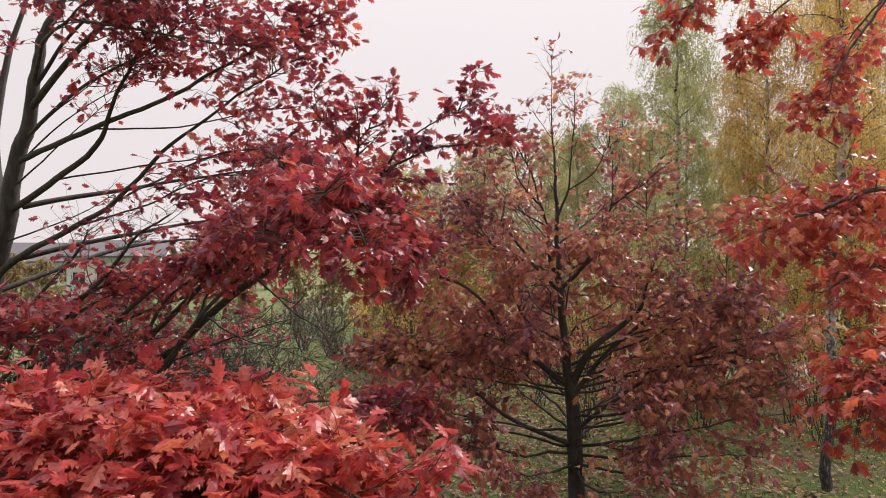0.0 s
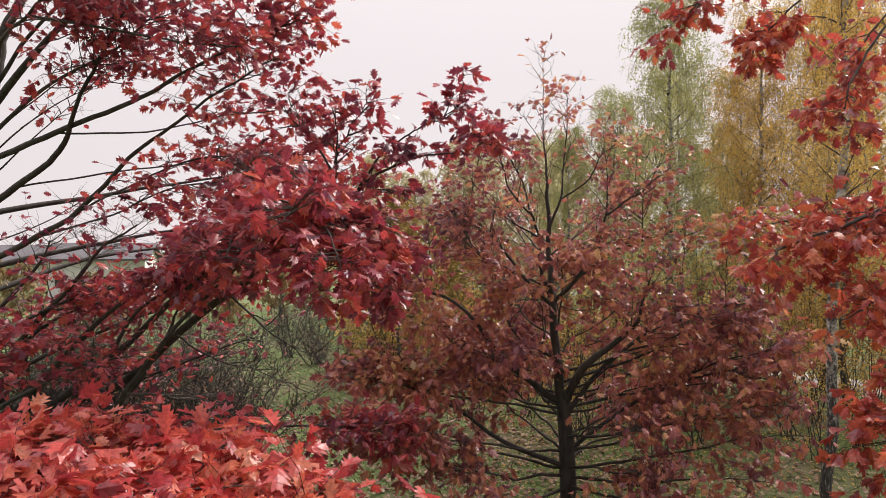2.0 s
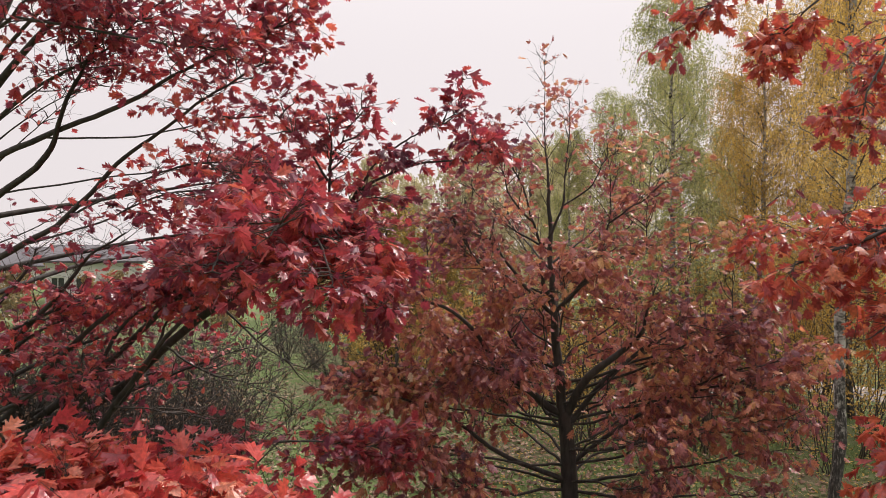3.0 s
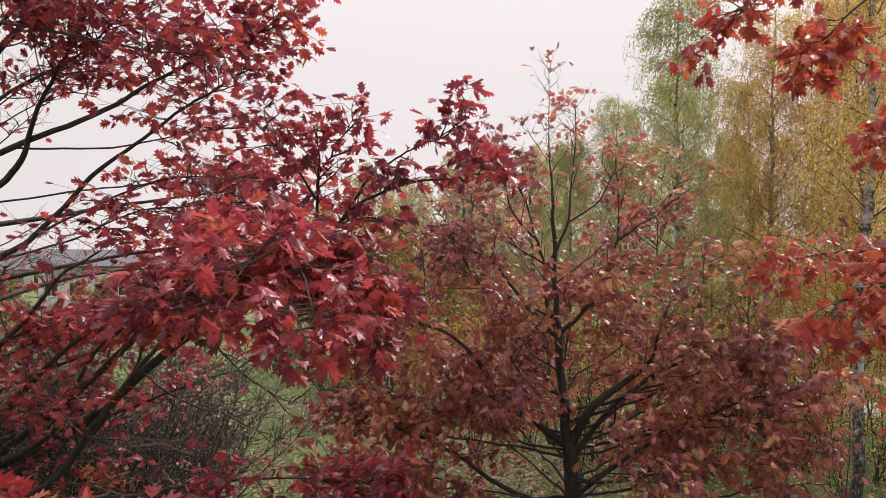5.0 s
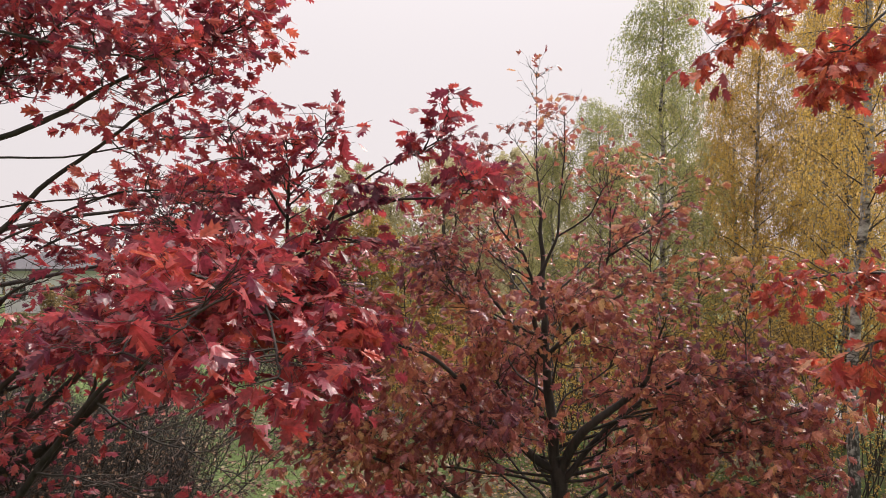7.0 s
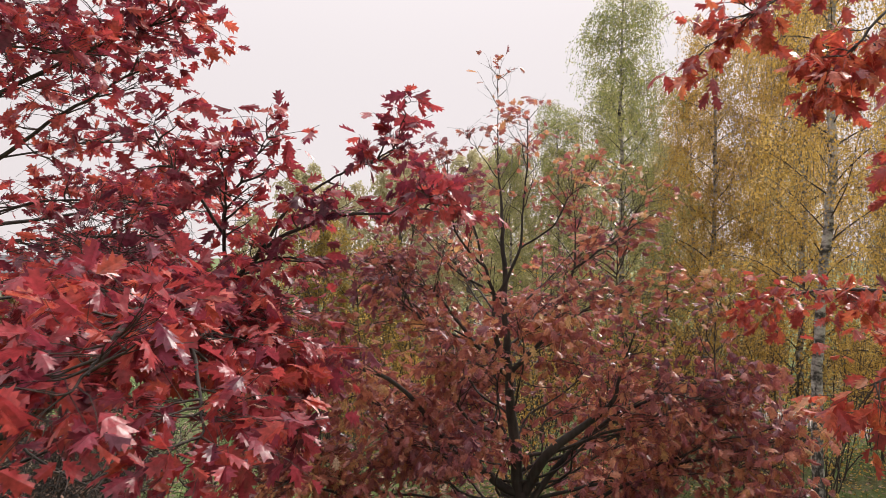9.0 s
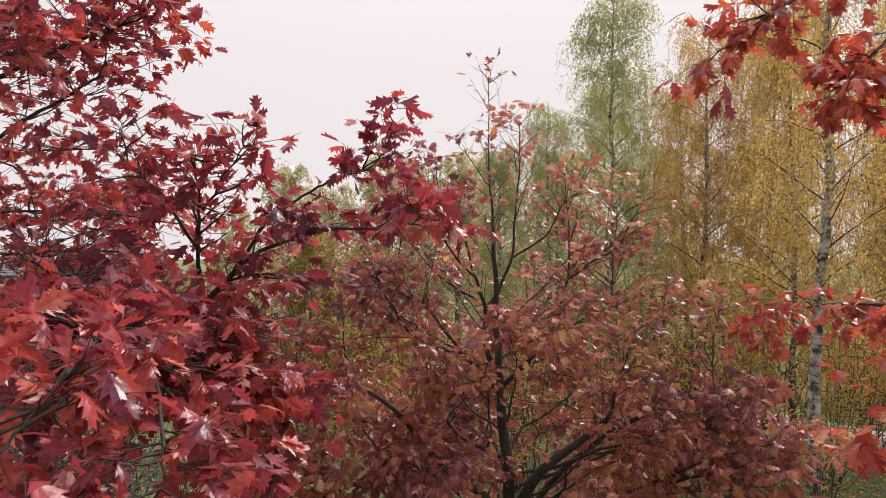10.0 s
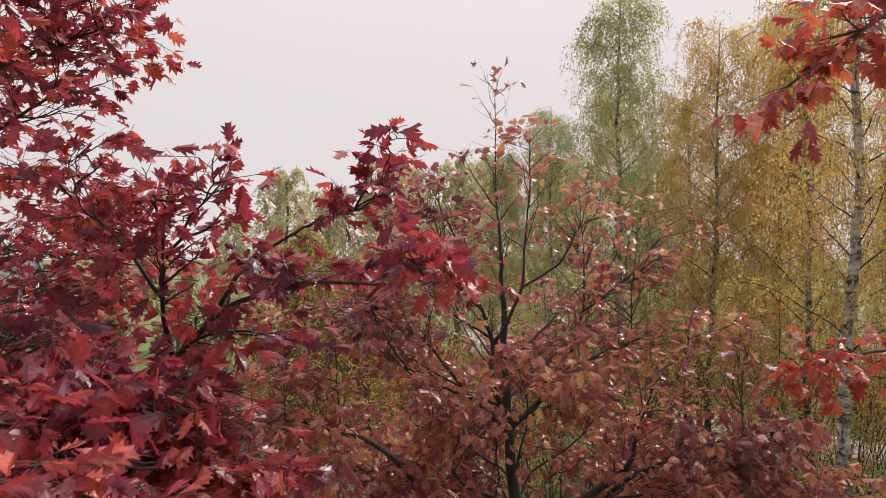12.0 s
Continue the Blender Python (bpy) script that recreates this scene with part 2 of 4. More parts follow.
def tubes(C, R, sides):
    """Many tapered round stems at once: C (n, rings, 3), R (n, rings)."""
    n, k, _ = C.shape
    T = unit(np.gradient(C, axis=1))
    mean = unit(T.mean(axis=1))
    ref = np.where(np.abs(mean[:, 2:3]) < 0.8, UP, np.array((1.0, 0, 0)))[:, None, :]
    U = unit(np.cross(T, ref))
    V = np.cross(T, U)
    ang = np.arange(sides) * 2 * np.pi / sides
    ring = U[:, :, None, :] * np.cos(ang)[None, None, :, None] + V[:, :, None, :] * np.sin(ang)[None, None, :, None]
    verts = C[:, :, None, :] + R[:, :, None, None] * ring
    i = np.arange(n * k * sides).reshape(n, k, sides)
    a, b = i[:, :-1], i[:, 1:]
    faces = np.stack([a, np.roll(a, -1, 2), np.roll(b, -1, 2), b], axis=-1).reshape(-1, 4)
    return verts.reshape(-1, 3), faces


def merge(pieces):
    verts, faces, at = [], [], 0
    for v, f in pieces:
        verts.append(v)
        faces.append(f + at)
        at += len(v)
    return np.concatenate(verts), np.concatenate(faces)


def smooth_line(points, per=6):
    """A flowing line through points."""
    p = np.array(points, float)
    q = np.vstack([2 * p[0] - p[1], p, 2 * p[-1] - p[-2]])
    out = []
    for i in range(len(p) - 1):
        a, b, c, d = q[i:i + 4]
        t = np.linspace(0, 1, per, endpoint=False)[:, None]
        out.append(0.5 * (2 * b + (c - a) * t + (2 * a - 5 * b + 4 * c - d) * t ** 2 + (3 * b - a - 3 * c + d) * t ** 3))
    return np.vstack(out + [p[-1:]])


def stem(points, r0, r1, per=6, wobble=0.0, power=0.8):
    """Centre line and radii of a trunk or limb."""
    line = smooth_line(points, per)
    if wobble:
        soft = rng.normal(0, wobble, line.shape)
        soft[1:-1] = (soft[:-2] + soft[1:-1] + soft[2:]) / 2
        soft[0] = soft[-1] = 0
        line = line + soft
    t = np.linspace(0, 1, len(line))
    return line, r1 + (r0 - r1) * (1 - t) ** power


def shoots(base, way, length, rings, bend=0.0, wobble=0.15):
    """Growing shoots: from base along way, bending up (or down) and wandering."""
    n = len(base)
    out = np.empty((n, rings, 3))
    out[:, 0] = base
    d = unit(way)
    for k in range(1, rings):
        out[:, k] = out[:, k - 1] + d * (length / (rings - 1))[:, None]
        d = unit(d + bend * UP + rng.normal(0, wobble, (n, 3)))
    return out


def along(lines, u):
    """Points and directions on each line at the fraction u."""
    k = lines.shape[1] - 1
    f = np.clip(u * k, 0, k - 1e-6)
    i = f.astype(int)
    n = np.arange(len(lines))
    a, b = lines[n, i], lines[n, i + 1]
    return a + (b - a) * (f - i)[:, None], unit(b - a)


# the outline of a red-oak leaf: pointed lobes either side of the midrib
def oak_leaf(curl, fold, broad):
    rib = [(0, 0.0), (0, 0.26), (0, 0.52), (0, 0.76), (0, 1.0)]
    sinus = [(0.02, 0.04), (0.15, 0.28), (0.2, 0.51), (0.15, 0.75), (0.02, 0.94)]
    lobe = [(0.25, 0.26), (0.42, 0.54), (0.4, 0.82), (0.17, 1.0)]
    pts = list(rib)
    tri = []
    for s in (1, -1):
        si = len(pts)
        pts += [(s * x, y) for x, y in sinus]
        li = len(pts)
        pts += [(s * x, y + 0.02 * s) for x, y in lobe]
        for k in range(4):
            quad = [(k, si + k, si + k + 1), (k, si + k + 1, k + 1), (si + k, li + k, si + k + 1)]
            tri += [q if s > 0 else q[::-1] for q in quad]
    v = np.array([(x * broad, y, -fold * abs(x) - curl * y * y + 0.10 * math.sin(9 * y) * abs(x)) for x, y in pts])
    return v, np.array(tri)


LEAVES = [oak_leaf(0.25, 0.35, 1.0), oak_leaf(0.05, -0.3, 0.95), oak_leaf(0.5, 0.15, 1.1), oak_leaf(-0.15, 0.6, 0.85)]
DRY_LEAF = (np.array([(0, 0.5, 0.05), (0, 0, 0), (0.2, 0.22, 0), (0.12, 0.38, 0.03), (0.36, 0.6, 0.08), (0.14, 0.72, 0.03), (0, 1, 0.1), (-0.15, 0.72, 0.02), (-0.34, 0.58, 0.0), (-0.12, 0.36, 0.03), (-0.21, 0.24, 0.06)]), np.array([(0, k, k % 10 + 1) for k in range(1, 11)]))
DIAMOND = (np.array([(0, 0, 0), (0.32, 0.45, -0.05), (0, 1, -0.12), (-0.32, 0.45, -0.05)]), np.array([(0, 1, 2), (0, 2, 3)]))
BLADE = (np.array([(-0.06, 0, 0), (0.06, 0, 0), (0.03, 0.6, 0.05), (0, 1, 0.2)]), np.array([(0, 1, 2), (0, 2, 3)]))


def axes(way, face):
    y = unit(way)
    x = unit(np.cross(y, face))
    return np.stack([x, y, np.cross(x, y)], axis=-1)       # columns


def leaf_mesh(name, shapes, at, way, face, size, mat):
    """All leaves of one kind as one mesh."""
    pieces = []
    M = axes(way, face) * size[:, None, None]
    pick = np.arange(len(at)) % len(shapes)
    for i, (v, f) in enumerate(shapes):
        s = pick == i
        if not s.any():
            continue
        verts = np.einsum("nij,kj->nki", M[s], v) + at[s][:, None, :]
        faces = f[None] + (np.arange(s.sum()) * len(v))[:, None, None]
        pieces.append((verts.reshape(-1, 3), faces.reshape(-1, 3)))
    return mesh_of(name, *merge(pieces), mat, smooth=False)


SINGLE = {}


def single_leaves(parent, at, way, face, size, mat):
    """Leaves that can be told apart, each an object on a shared mesh."""
    base = Vector(parent.location)
    M = axes(way, face)
    for i in range(len(at)):
        key = (mat.name, i % 4)
        if key not in SINGLE:
            SINGLE[key] = mesh_of("leaf", *LEAVES[i % 4], mat, smooth=False)
        ob = new("leaf", SINGLE[key])
        ob.parent = parent
        m = Matrix(M[i].tolist()).to_4x4()
        ob.matrix_basis = Matrix.Translation(Vector(at[i]) - base) @ m @ Matrix.Scale(float(size[i]), 4)


class Oak:
    """An oak: trunk, limbs that bear branches, twigs and leaves."""

    def __init__(self, name, at, label, colour, leaf=0.16, near=(0, 5), bark="oak_bark", tumble=0.5, lush=1.0, fine=0.8):
        self.ob = thing(name, at, label, "tree")
        self.base, self.colour, self.leaf, self.near, self.bark, self.tumble, self.lush, self.fine = np.array(at, float), colour, leaf, np.array(near, float), bark, tumble, lush, fine
        self.twigs, self.leaves, self.openings = [], [], []

    def opening(self, at, size, share=0.85):
        """A thin place in the crown: an ellipsoid that loses this share of its leaves."""
        self.openings.append((np.array(at, float), np.array(size, float), share))

    def wood(self, name, points, r0, r1, wobble=0.01, sides=10, power=1.15):
        line, rad = stem(points, r0, r1, 6, wobble, power)
        v, f = tubes(line[None], rad[None], sides)
        return line, part(name, mesh_of(name, v - self.base, f, MAT[self.bark]), self.ob)

    def limb(self, points, r0, r1, branches=14, reach=1.0, twigs=6, twig=0.4, leaves=7, start=0.35, lift=0.15, hang=-0.15, flat=0.4, name="limb", wobble=0.01, bare=0.0, power=1.15):
        line, ob = self.wood(name, points, r0, r1, wobble, 8, power)
        self.dress(line, ob, branches, reach, twigs, twig, leaves, start, lift, hang, flat, bare)
        return line

    def dress(self, line, ob, branches, reach, twigs, twig, leaves, start, lift, hang, flat, bare=0.0):
        """Side branches on a limb, twigs on the branches, and leaves on the twigs."""
        n = branches
        u = start + (1 - start) * np.sort(rng.random(n) ** 0.8)
        u[-2:] = 0.985
        lines = np.repeat(line[None], n, axis=0)
        p, T = along(lines, u)
        side = unit(np.cross(T, UP)) * np.where(np.arange(n) % 2, 1, -1)[:, None]
        way = 0.6 * T + 0.75 * side + rng.normal(0, 0.35, (n, 3)) + lift * UP
        length = reach * (0.55 + 0.6 * rng.random(n)) * (1.1 - 0.5 * u)
        B = shoots(p, way, length, 7, bend=0.05, wobble=0.16)
        rad = self.fine * (0.005 + 0.009 * length / max(reach, 0.3))[:, None] * np.linspace(1, 0.3, 7)[None]
        for i in range(n):
            v, f = tubes(B[i:i + 1], rad[i:i + 1], 4)
            part("branch", mesh_of("branch", v - self.base, f, MAT["twig_bark"]), ob)
        m = n * twigs
        u2 = np.clip(0.2 + 0.85 * rng.random(m), 0, 1)
        p2, T2 = along(np.repeat(B, twigs, axis=0), u2)
        spread = rng.normal(0, 0.75, (m, 3)) * np.array((1, 1, flat))
        W = shoots(p2, 0.8 * T2 + spread + 0.1 * UP, twig * (0.6 + 1.0 * rng.random(m)), 4, bend=0.6 * hang, wobble=0.2)
        self.twigs.append(tubes(W, np.full((m, 1), 0.004 * self.fine) * np.linspace(1, 0.5, 4)[None], 3))
        if leaves == 0:
            return
        W = W[rng.random(m) >= bare]
        leaves = max(1, round(leaves * self.lush))
        k = len(W) * leaves
        # most leaves crowd round the ends of the twigs and point outwards
        u3 = 1 - 0.75 * rng.random(k) ** 2
        p3, T3 = along(np.repeat(W, leaves, axis=0), u3)
        spoke = unit(rng.normal(0, 1, (k, 3)) * np.array((1, 1, 0.45)))
        d3 = unit(0.5 * T3 + 0.9 * spoke + 1.5 * hang * UP)
        f3 = unit(UP + rng.normal(0, self.tumble, (k, 3)))
        s3 = self.leaf * np.clip(rng.normal(0.95, 0.2, k), 0.5, 1.35)
        self.leaves.append((p3 + d3 * 0.02, d3, f3, s3))

    def finish(self, singles=300):
        v, f = merge(self.twigs)
        part("twig_growth", mesh_of("twig_growth", v - self.base, f, MAT["twig_bark"]), self.ob, "thin dark brown twigs", "stuff")
        at, way, face, size = (np.concatenate(c) for c in zip(*self.leaves))
        keep = np.ones(len(at), bool)
        for middle, reach, share in self.openings:
            keep &= ~((np.linalg.norm((at - middle) / reach, axis=1) < 1) & (rng.random(len(at)) < share))
        at, way, face, size = at[keep], way[keep], face[keep], size[keep]
        order = np.argsort(np.linalg.norm(at[:, :2] - self.near, axis=1))
        a, b = order[:singles], order[singles:]
        part("foliage", leaf_mesh("foliage", LEAVES, at[b] - self.base, way[b], face[b], size[b], MAT[self.colour]), self.ob, "", "stuff")
        single_leaves(self.ob, at[a], way[a], face[a], size[a], MAT[self.colour + "_single"])
        return self.ob


# ---------------------------------------------------------------- ground
def height(x, y):
    return 0.12 * np.sin(x * 0.31 + 1.0) * np.sin(y * 0.27) + 0.05 * np.sin(x * 1.1 + y * 0.7)


def build_ground():
    g = np.concatenate([np.linspace(-1500, -60, 12), np.linspace(-50, 50, 101), np.linspace(60, 1500, 12)])
    gy = np.concatenate([np.linspace(-400, -20, 8), np.linspace(-10, 60, 71), np.linspace(66, 1500, 14)])
    X, Y = np.meshgrid(g, gy)
    Z = height(X, Y) * (np.hypot(X, Y) < 70)
    V = np.stack([X, Y, Z], axis=-1).reshape(-1, 3)
    i = np.arange(X.size).reshape(X.shape)
    F = np.stack([i[:-1, :-1], i[:-1, 1:], i[1:, 1:], i[1:, :-1]], axis=-1).reshape(-1, 4)
    tagged(new("ground", mesh_of("ground", V, F, MAT["ground"])), "autumn meadow with short green grass and brown patches", "ground", kind="structure")


def build_path():
    line = smooth_line([(26, 9, 0), (18.5, 18, 0), (15.2, 23, 0), (13, 27, 0), (10, 33, 0), (9, 42, 0), (10, 60, 0)], 10)
    T = unit(np.gradient(line, axis=0))
    side = np.stack([T[:, 1], -T[:, 0], 0 * T[:, 0]], axis=-1)
    cross = np.array([(-1.05, -0.06), (-0.85, 0.03), (0, 0.05), (0.85, 0.03), (1.05, -0.06)])
    V = line[:, None, :] + side[:, None, :] * cross[None, :, :1] + UP * cross[None, :, 1:]
    V[..., 2] += height(V[..., 0], V[..., 1]) + 0.05
    i = np.arange(len(line) * 5).reshape(-1, 5)
    F = np.stack([i[:-1, :-1], i[:-1, 1:], i[1:, 1:], i[1:, :-1]], axis=-1).reshape(-1, 4)
    tagged(new("path", mesh_of("path", V, F, MAT["gravel"])), "pale gravel footpath through the grass", "path", kind="structure")


def build_grass(count=110000):
    x = rng.uniform(-14, 20, count)
    y = 8 + 26 * rng.random(count) ** 1.3
    clump = np.array([noise.noise((a * 0.35, b * 0.35, 0)) for a, b in zip(x, y)])
    keep = clump > -0.4 + 0.3 * rng.random(count)
    x, y = x[keep], y[keep]
    n = len(x)
    y = y + edge.normal(0, 1.2, n)
    at = np.stack([x, y, height(x, y) - 0.01], axis=-1)
    way = unit(np.stack([rng.normal(0, 0.45, n), rng.normal(0, 0.45, n), np.ones(n)], axis=-1))
    face = unit(rng.normal(0, 1, (n, 3)) * np.array((1, 1, 0.2)))
    tagged(new("grass", leaf_mesh("grass", [BLADE], at, way, face, rng.uniform(0.05, 0.13, n), MAT["grass"])), "tufts of short green and yellowing grass", "grass", kind="stuff")


def build_litter(count=30000):
    x = rng.uniform(-12, 18, count)
    x[::3] = rng.normal(-1.5, 3.5, len(x[::3]))
    x[1::3] = rng.normal(3.5, 3.0, len(x[1::3]))
    y = 7 + 25 * rng.random(count) ** 1.3 + edge.normal(0, 1.6, count)
    n = count
    at = np.stack([x, y, height(x, y) + rng.uniform(0.02, 0.06, n)], axis=-1)
    way = unit(rng.normal(0, 1, (n, 3)) * np.array((1, 1, 0.25)))
    face = unit(UP + rng.normal(0, 0.35, (n, 3)))
    tagged(new("fallen_leaves", leaf_mesh("fallen_leaves", [DRY_LEAF], at, way, face, rng.uniform(0.09, 0.16, n), MAT["litter"])), "dry brown fallen oak leaves on the grass", "leaf litter", kind="stuff")


def build_birch_litter(count=16000):
    x = rng.uniform(1, 22, count)
    y = 12 + 20 * rng.random(count)
    at = np.stack([x, y, height(x, y) + rng.uniform(0.03, 0.08, count)], axis=-1)
    way = unit(rng.normal(0, 1, (count, 3)) * np.array((1, 1, 0.25)))
    tagged(new("birch_litter", leaf_mesh("birch_litter", [DIAMOND], at, way, unit(UP + rng.normal(0, 0.3, (count, 3))), rng.uniform(0.05, 0.09, count), MAT["birch_gold"])), "small yellow birch leaves strewn on the grass", "leaf litter", kind="stuff")


build_ground()
build_path()
build_birch_litter()
build_grass()
build_litter()


# ---------------------------------------------------------------- oaks
def build_left_oak():
    t = Oak("red_oak", (-8.2, 11.6, 0), "broad old red oak with crimson leaves and dark low limbs", "crimson", 0.128, (-0.5, 5.5), tumble=0.78, lush=0.62)
    t.wood("trunk", [(-8.25, 11.6, -0.1), (-8.15, 11.6, 0.9), (-8.0, 11.6, 2.0), (-7.55, 11.5, 3.75), (-7.2, 11.4, 4.9), (-6.95, 11.3, 6.0), (-6.7, 11.2, 6.75), (-6.45, 11.1, 7.7), (-6.05, 11.0, 8.5), (-5.6, 10.9, 9.8), (-5.3, 10.8, 11.2)], 0.24, 0.03, 0.02, 12)
    # upper limbs against the sky
    t.limb([(-7.25, 11.4, 4.9), (-7.65, 11.8, 6.3), (-7.6, 12.0, 7.6), (-7.35, 12.2, 8.9), (-7.1, 12.3, 10.4)], 0.1, 0.02, 14, 1.2, 5, 0.4, 6, 0.45)
    t.limb([(-7.35, 11.4, 5.0), (-6.15, 11.0, 5.6), (-5.3, 10.6, 6.1), (-4.95, 10.3, 6.6), (-4.5, 10.0, 7.15), (-4.2, 9.8, 7.5), (-3.5, 9.4, 8.2)], 0.058, 0.008, 20, 1.0, 5, 0.42, 6, 0.55, lift=0.25, flat=0.3)
    t.limb([(-7.0, 11.3, 5.9), (-5.35, 10.6, 6.35), (-4.05, 10.0, 6.65), (-3.2, 9.6, 6.95), (-2.1, 9.0, 7.25), (-1.5, 8.65, 7.35)], 0.05, 0.008, 26, 0.8, 5, 0.42, 7, 0.45, lift=0.25, flat=0.3)
    t.limb([(-6.7, 11.2, 6.75), (-5.3, 10.3, 7.6), (-3.8, 9.4, 8.2), (-2.6, 8.8, 8.6)], 0.06, 0.01, 26, 1.1, 6, 0.45, 6, 0.3)
    t.limb([(-6.6, 11.15, 7.2), (-6.0, 10.4, 7.6), (-5.2, 9.6, 7.7), (-4.4, 8.8, 7.8)], 0.04, 0.01, 20, 0.9, 5, 0.4, 6, 0.3)
    t.limb([(-7.6, 11.5, 3.6), (-7.3, 11.4, 4.1), (-6.6, 11.1, 4.5), (-5.7, 10.7, 4.85), (-4.95, 10.4, 5.2), (-4.05, 10.0, 5.9), (-3.3, 9.7, 6.35), (-2.4, 9.2, 6.75), (-1.75, 8.8, 6.95)], 0.068, 0.008, 16, 0.6, 5, 0.36, 6, 0.76)
    t.limb([(-5.7, 10.7, 4.85), (-4.5, 10.2, 5.1), (-3.4, 9.6, 5.45), (-2.45, 9.0, 5.5), (-1.55, 8.4, 5.5)], 0.016, 0.008, 22, 0.6, 5, 0.36, 6, 0.35, lift=0.0, flat=0.2)
    t.limb([(-4.95, 10.4, 5.2), (-4.1, 10.1, 5.55), (-3.1, 9.7, 5.85), (-2.2, 9.3, 5.85), (-1.5, 9.0, 5.75)], 0.018, 0.006, 20, 0.45, 5, 0.34, 6, 0.3, lift=0.0, flat=0.2)
    t.limb([(-6.85, 11.3, 6.3), (-5.5, 10.5, 6.95), (-4.3, 9.9, 7.3), (-3.2, 9.3, 7.8)], 0.035, 0.006, 26, 0.9, 5, 0.42, 7, 0.35, lift=0.2, flat=0.35)
    t.limb([(-6.6, 11.15, 7.1), (-5.6, 10.6, 7.9), (-4.5, 10.1, 8.5), (-3.4, 9.6, 8.8)], 0.035, 0.006, 24, 1.0, 5, 0.42, 7, 0.3, flat=0.35)
    t.limb([(-5.35, 10.6, 6.35), (-3.9, 10.2, 6.3), (-2.7, 9.6, 6.4), (-1.8, 9.1, 6.4)], 0.015, 0.006, 14, 0.5, 4, 0.34, 6, 0.4, lift=0.1, flat=0.25)
    t.limb([(-6.15, 11.0, 5.6), (-4.4, 10.6, 5.8), (-3.1, 10.0, 5.85), (-2.1, 9.2, 5.7)], 0.015, 0.006, 14, 0.45, 4, 0.32, 6, 0.4, lift=0.0, flat=0.2)
    t.limb([(-5.2, 9.6, 7.7), (-3.4, 8.8, 7.2), (-2.5, 8.1, 6.9), (-1.9, 7.7, 6.75)], 0.018, 0.006, 14, 0.45, 4, 0.32, 6, 0.4, lift=0.1, flat=0.3)
    # unseen boughs high overhead, added to keep sky light off the low boughs
    t.limb([(-3.4, 9.6, 8.8), (-2.6, 8.6, 9.2), (-1.9, 7.6, 9.3), (-1.5, 6.8, 9.2)], 0.035, 0.008, 26, 1.0, 6, 0.4, 7, 0.2)
    t.limb([(-2.6, 8.8, 8.6), (-2.2, 7.9, 8.6), (-1.9, 7.0, 8.5), (-1.7, 6.2, 8.4)], 0.03, 0.008, 24, 0.9, 6, 0.4, 7, 0.2)
    t.limb([(-4.4, 8.8, 7.8), (-3.8, 7.9, 8.2), (-3.2, 7.0, 8.4), (-2.8, 6.2, 8.4)], 0.03, 0.008, 24, 0.9, 6, 0.4, 7, 0.2)
    t.limb([(-2.6, 8.8, 8.6), (-1.8, 7.6, 9.0), (-1.1, 6.5, 9.0), (-0.7, 5.6, 8.8)], 0.03, 0.008, 28, 1.1, 6, 0.42, 9, 0.15)
    t.limb([(-1.9, 7.0, 8.5), (-1.5, 6.1, 8.7), (-1.3, 5.3, 8.7), (-1.2, 4.7, 8.6)], 0.025, 0.008, 24, 1.0, 6, 0.42, 9, 0.1)
    t.limb([(-1.8, 7.6, 9.0), (-1.2, 7.2, 9.3), (-0.6, 6.9, 9.4), (-0.2, 6.6, 9.3)], 0.025, 0.008, 24, 1.0, 6, 0.42, 9, 0.1)
    # thin, nearly bare limbs that rise across the sky
    for z, x1, z1, x2, z2, y in ((5.5, -5.9, 6.3, -4.9, 6.9, 10.5), (5.9, -5.6, 6.75, -4.2, 7.1, 10.3), (4.6, -5.9, 5.05, -4.6, 5.7, 10.9), (6.3, -5.7, 7.0, -4.6, 7.4, 10.4)):
        t.limb([(-8.25 + 0.22 * z, 11.45 - 0.02 * z, z), (x1, 0.5 * (11.4 + y), z1), (x2, y, z2)], 0.016, 0.004, 8, 0.5, 3, 0.3, 4, 0.6, bare=0.5)
    # the low limb that sweeps forward and up
    t.lush = 0.68
    t.limb([(-8.1, 11.6, 1.1), (-6.0, 11.6, 2.0), (-4.8, 11.4, 2.6), (-3.35, 10.4, 3.65), (-2.25, 9.4, 4.3), (-1.55, 8.9, 4.75), (-1.05, 8.7, 5.1), (-0.65, 8.4, 5.48), (-0.08, 7.9, 5.64), (0.4, 7.55, 5.66), (0.58, 7.35, 5.75)], 0.1, 0.005, 20, 0.3, 4, 0.24, 6, 0.62, power=1.7)
    t.limb([(-1.05, 8.7, 5.1), (-1.04, 8.4, 5.54), (-1.0, 8.2, 5.9), (-0.98, 8.0, 6.15)], 0.02, 0.005, 12, 0.42, 4, 0.3, 5, 0.25)
    t.limb([(-1.04, 8.5, 5.5), (-1.3, 8.4, 5.9), (-1.5, 8.3, 6.1), (-1.5, 8.2, 6.25)], 0.016, 0.004, 10, 0.42, 4, 0.3, 5, 0.2)
    t.limb([(-1.0, 8.3, 5.8), (-0.8, 8.1, 6.05), (-0.65, 8.0, 6.25)], 0.012, 0.004, 7, 0.32, 3, 0.26, 5, 0.2)
    t.limb([(-0.8, 8.5, 5.35), (-0.5, 8.45, 5.78), (-0.15, 8.3, 5.98), (0.14, 8.1, 6.1), (0.3, 8.0, 6.2)], 0.016, 0.004, 12, 0.28, 3, 0.18, 4, 0.25)
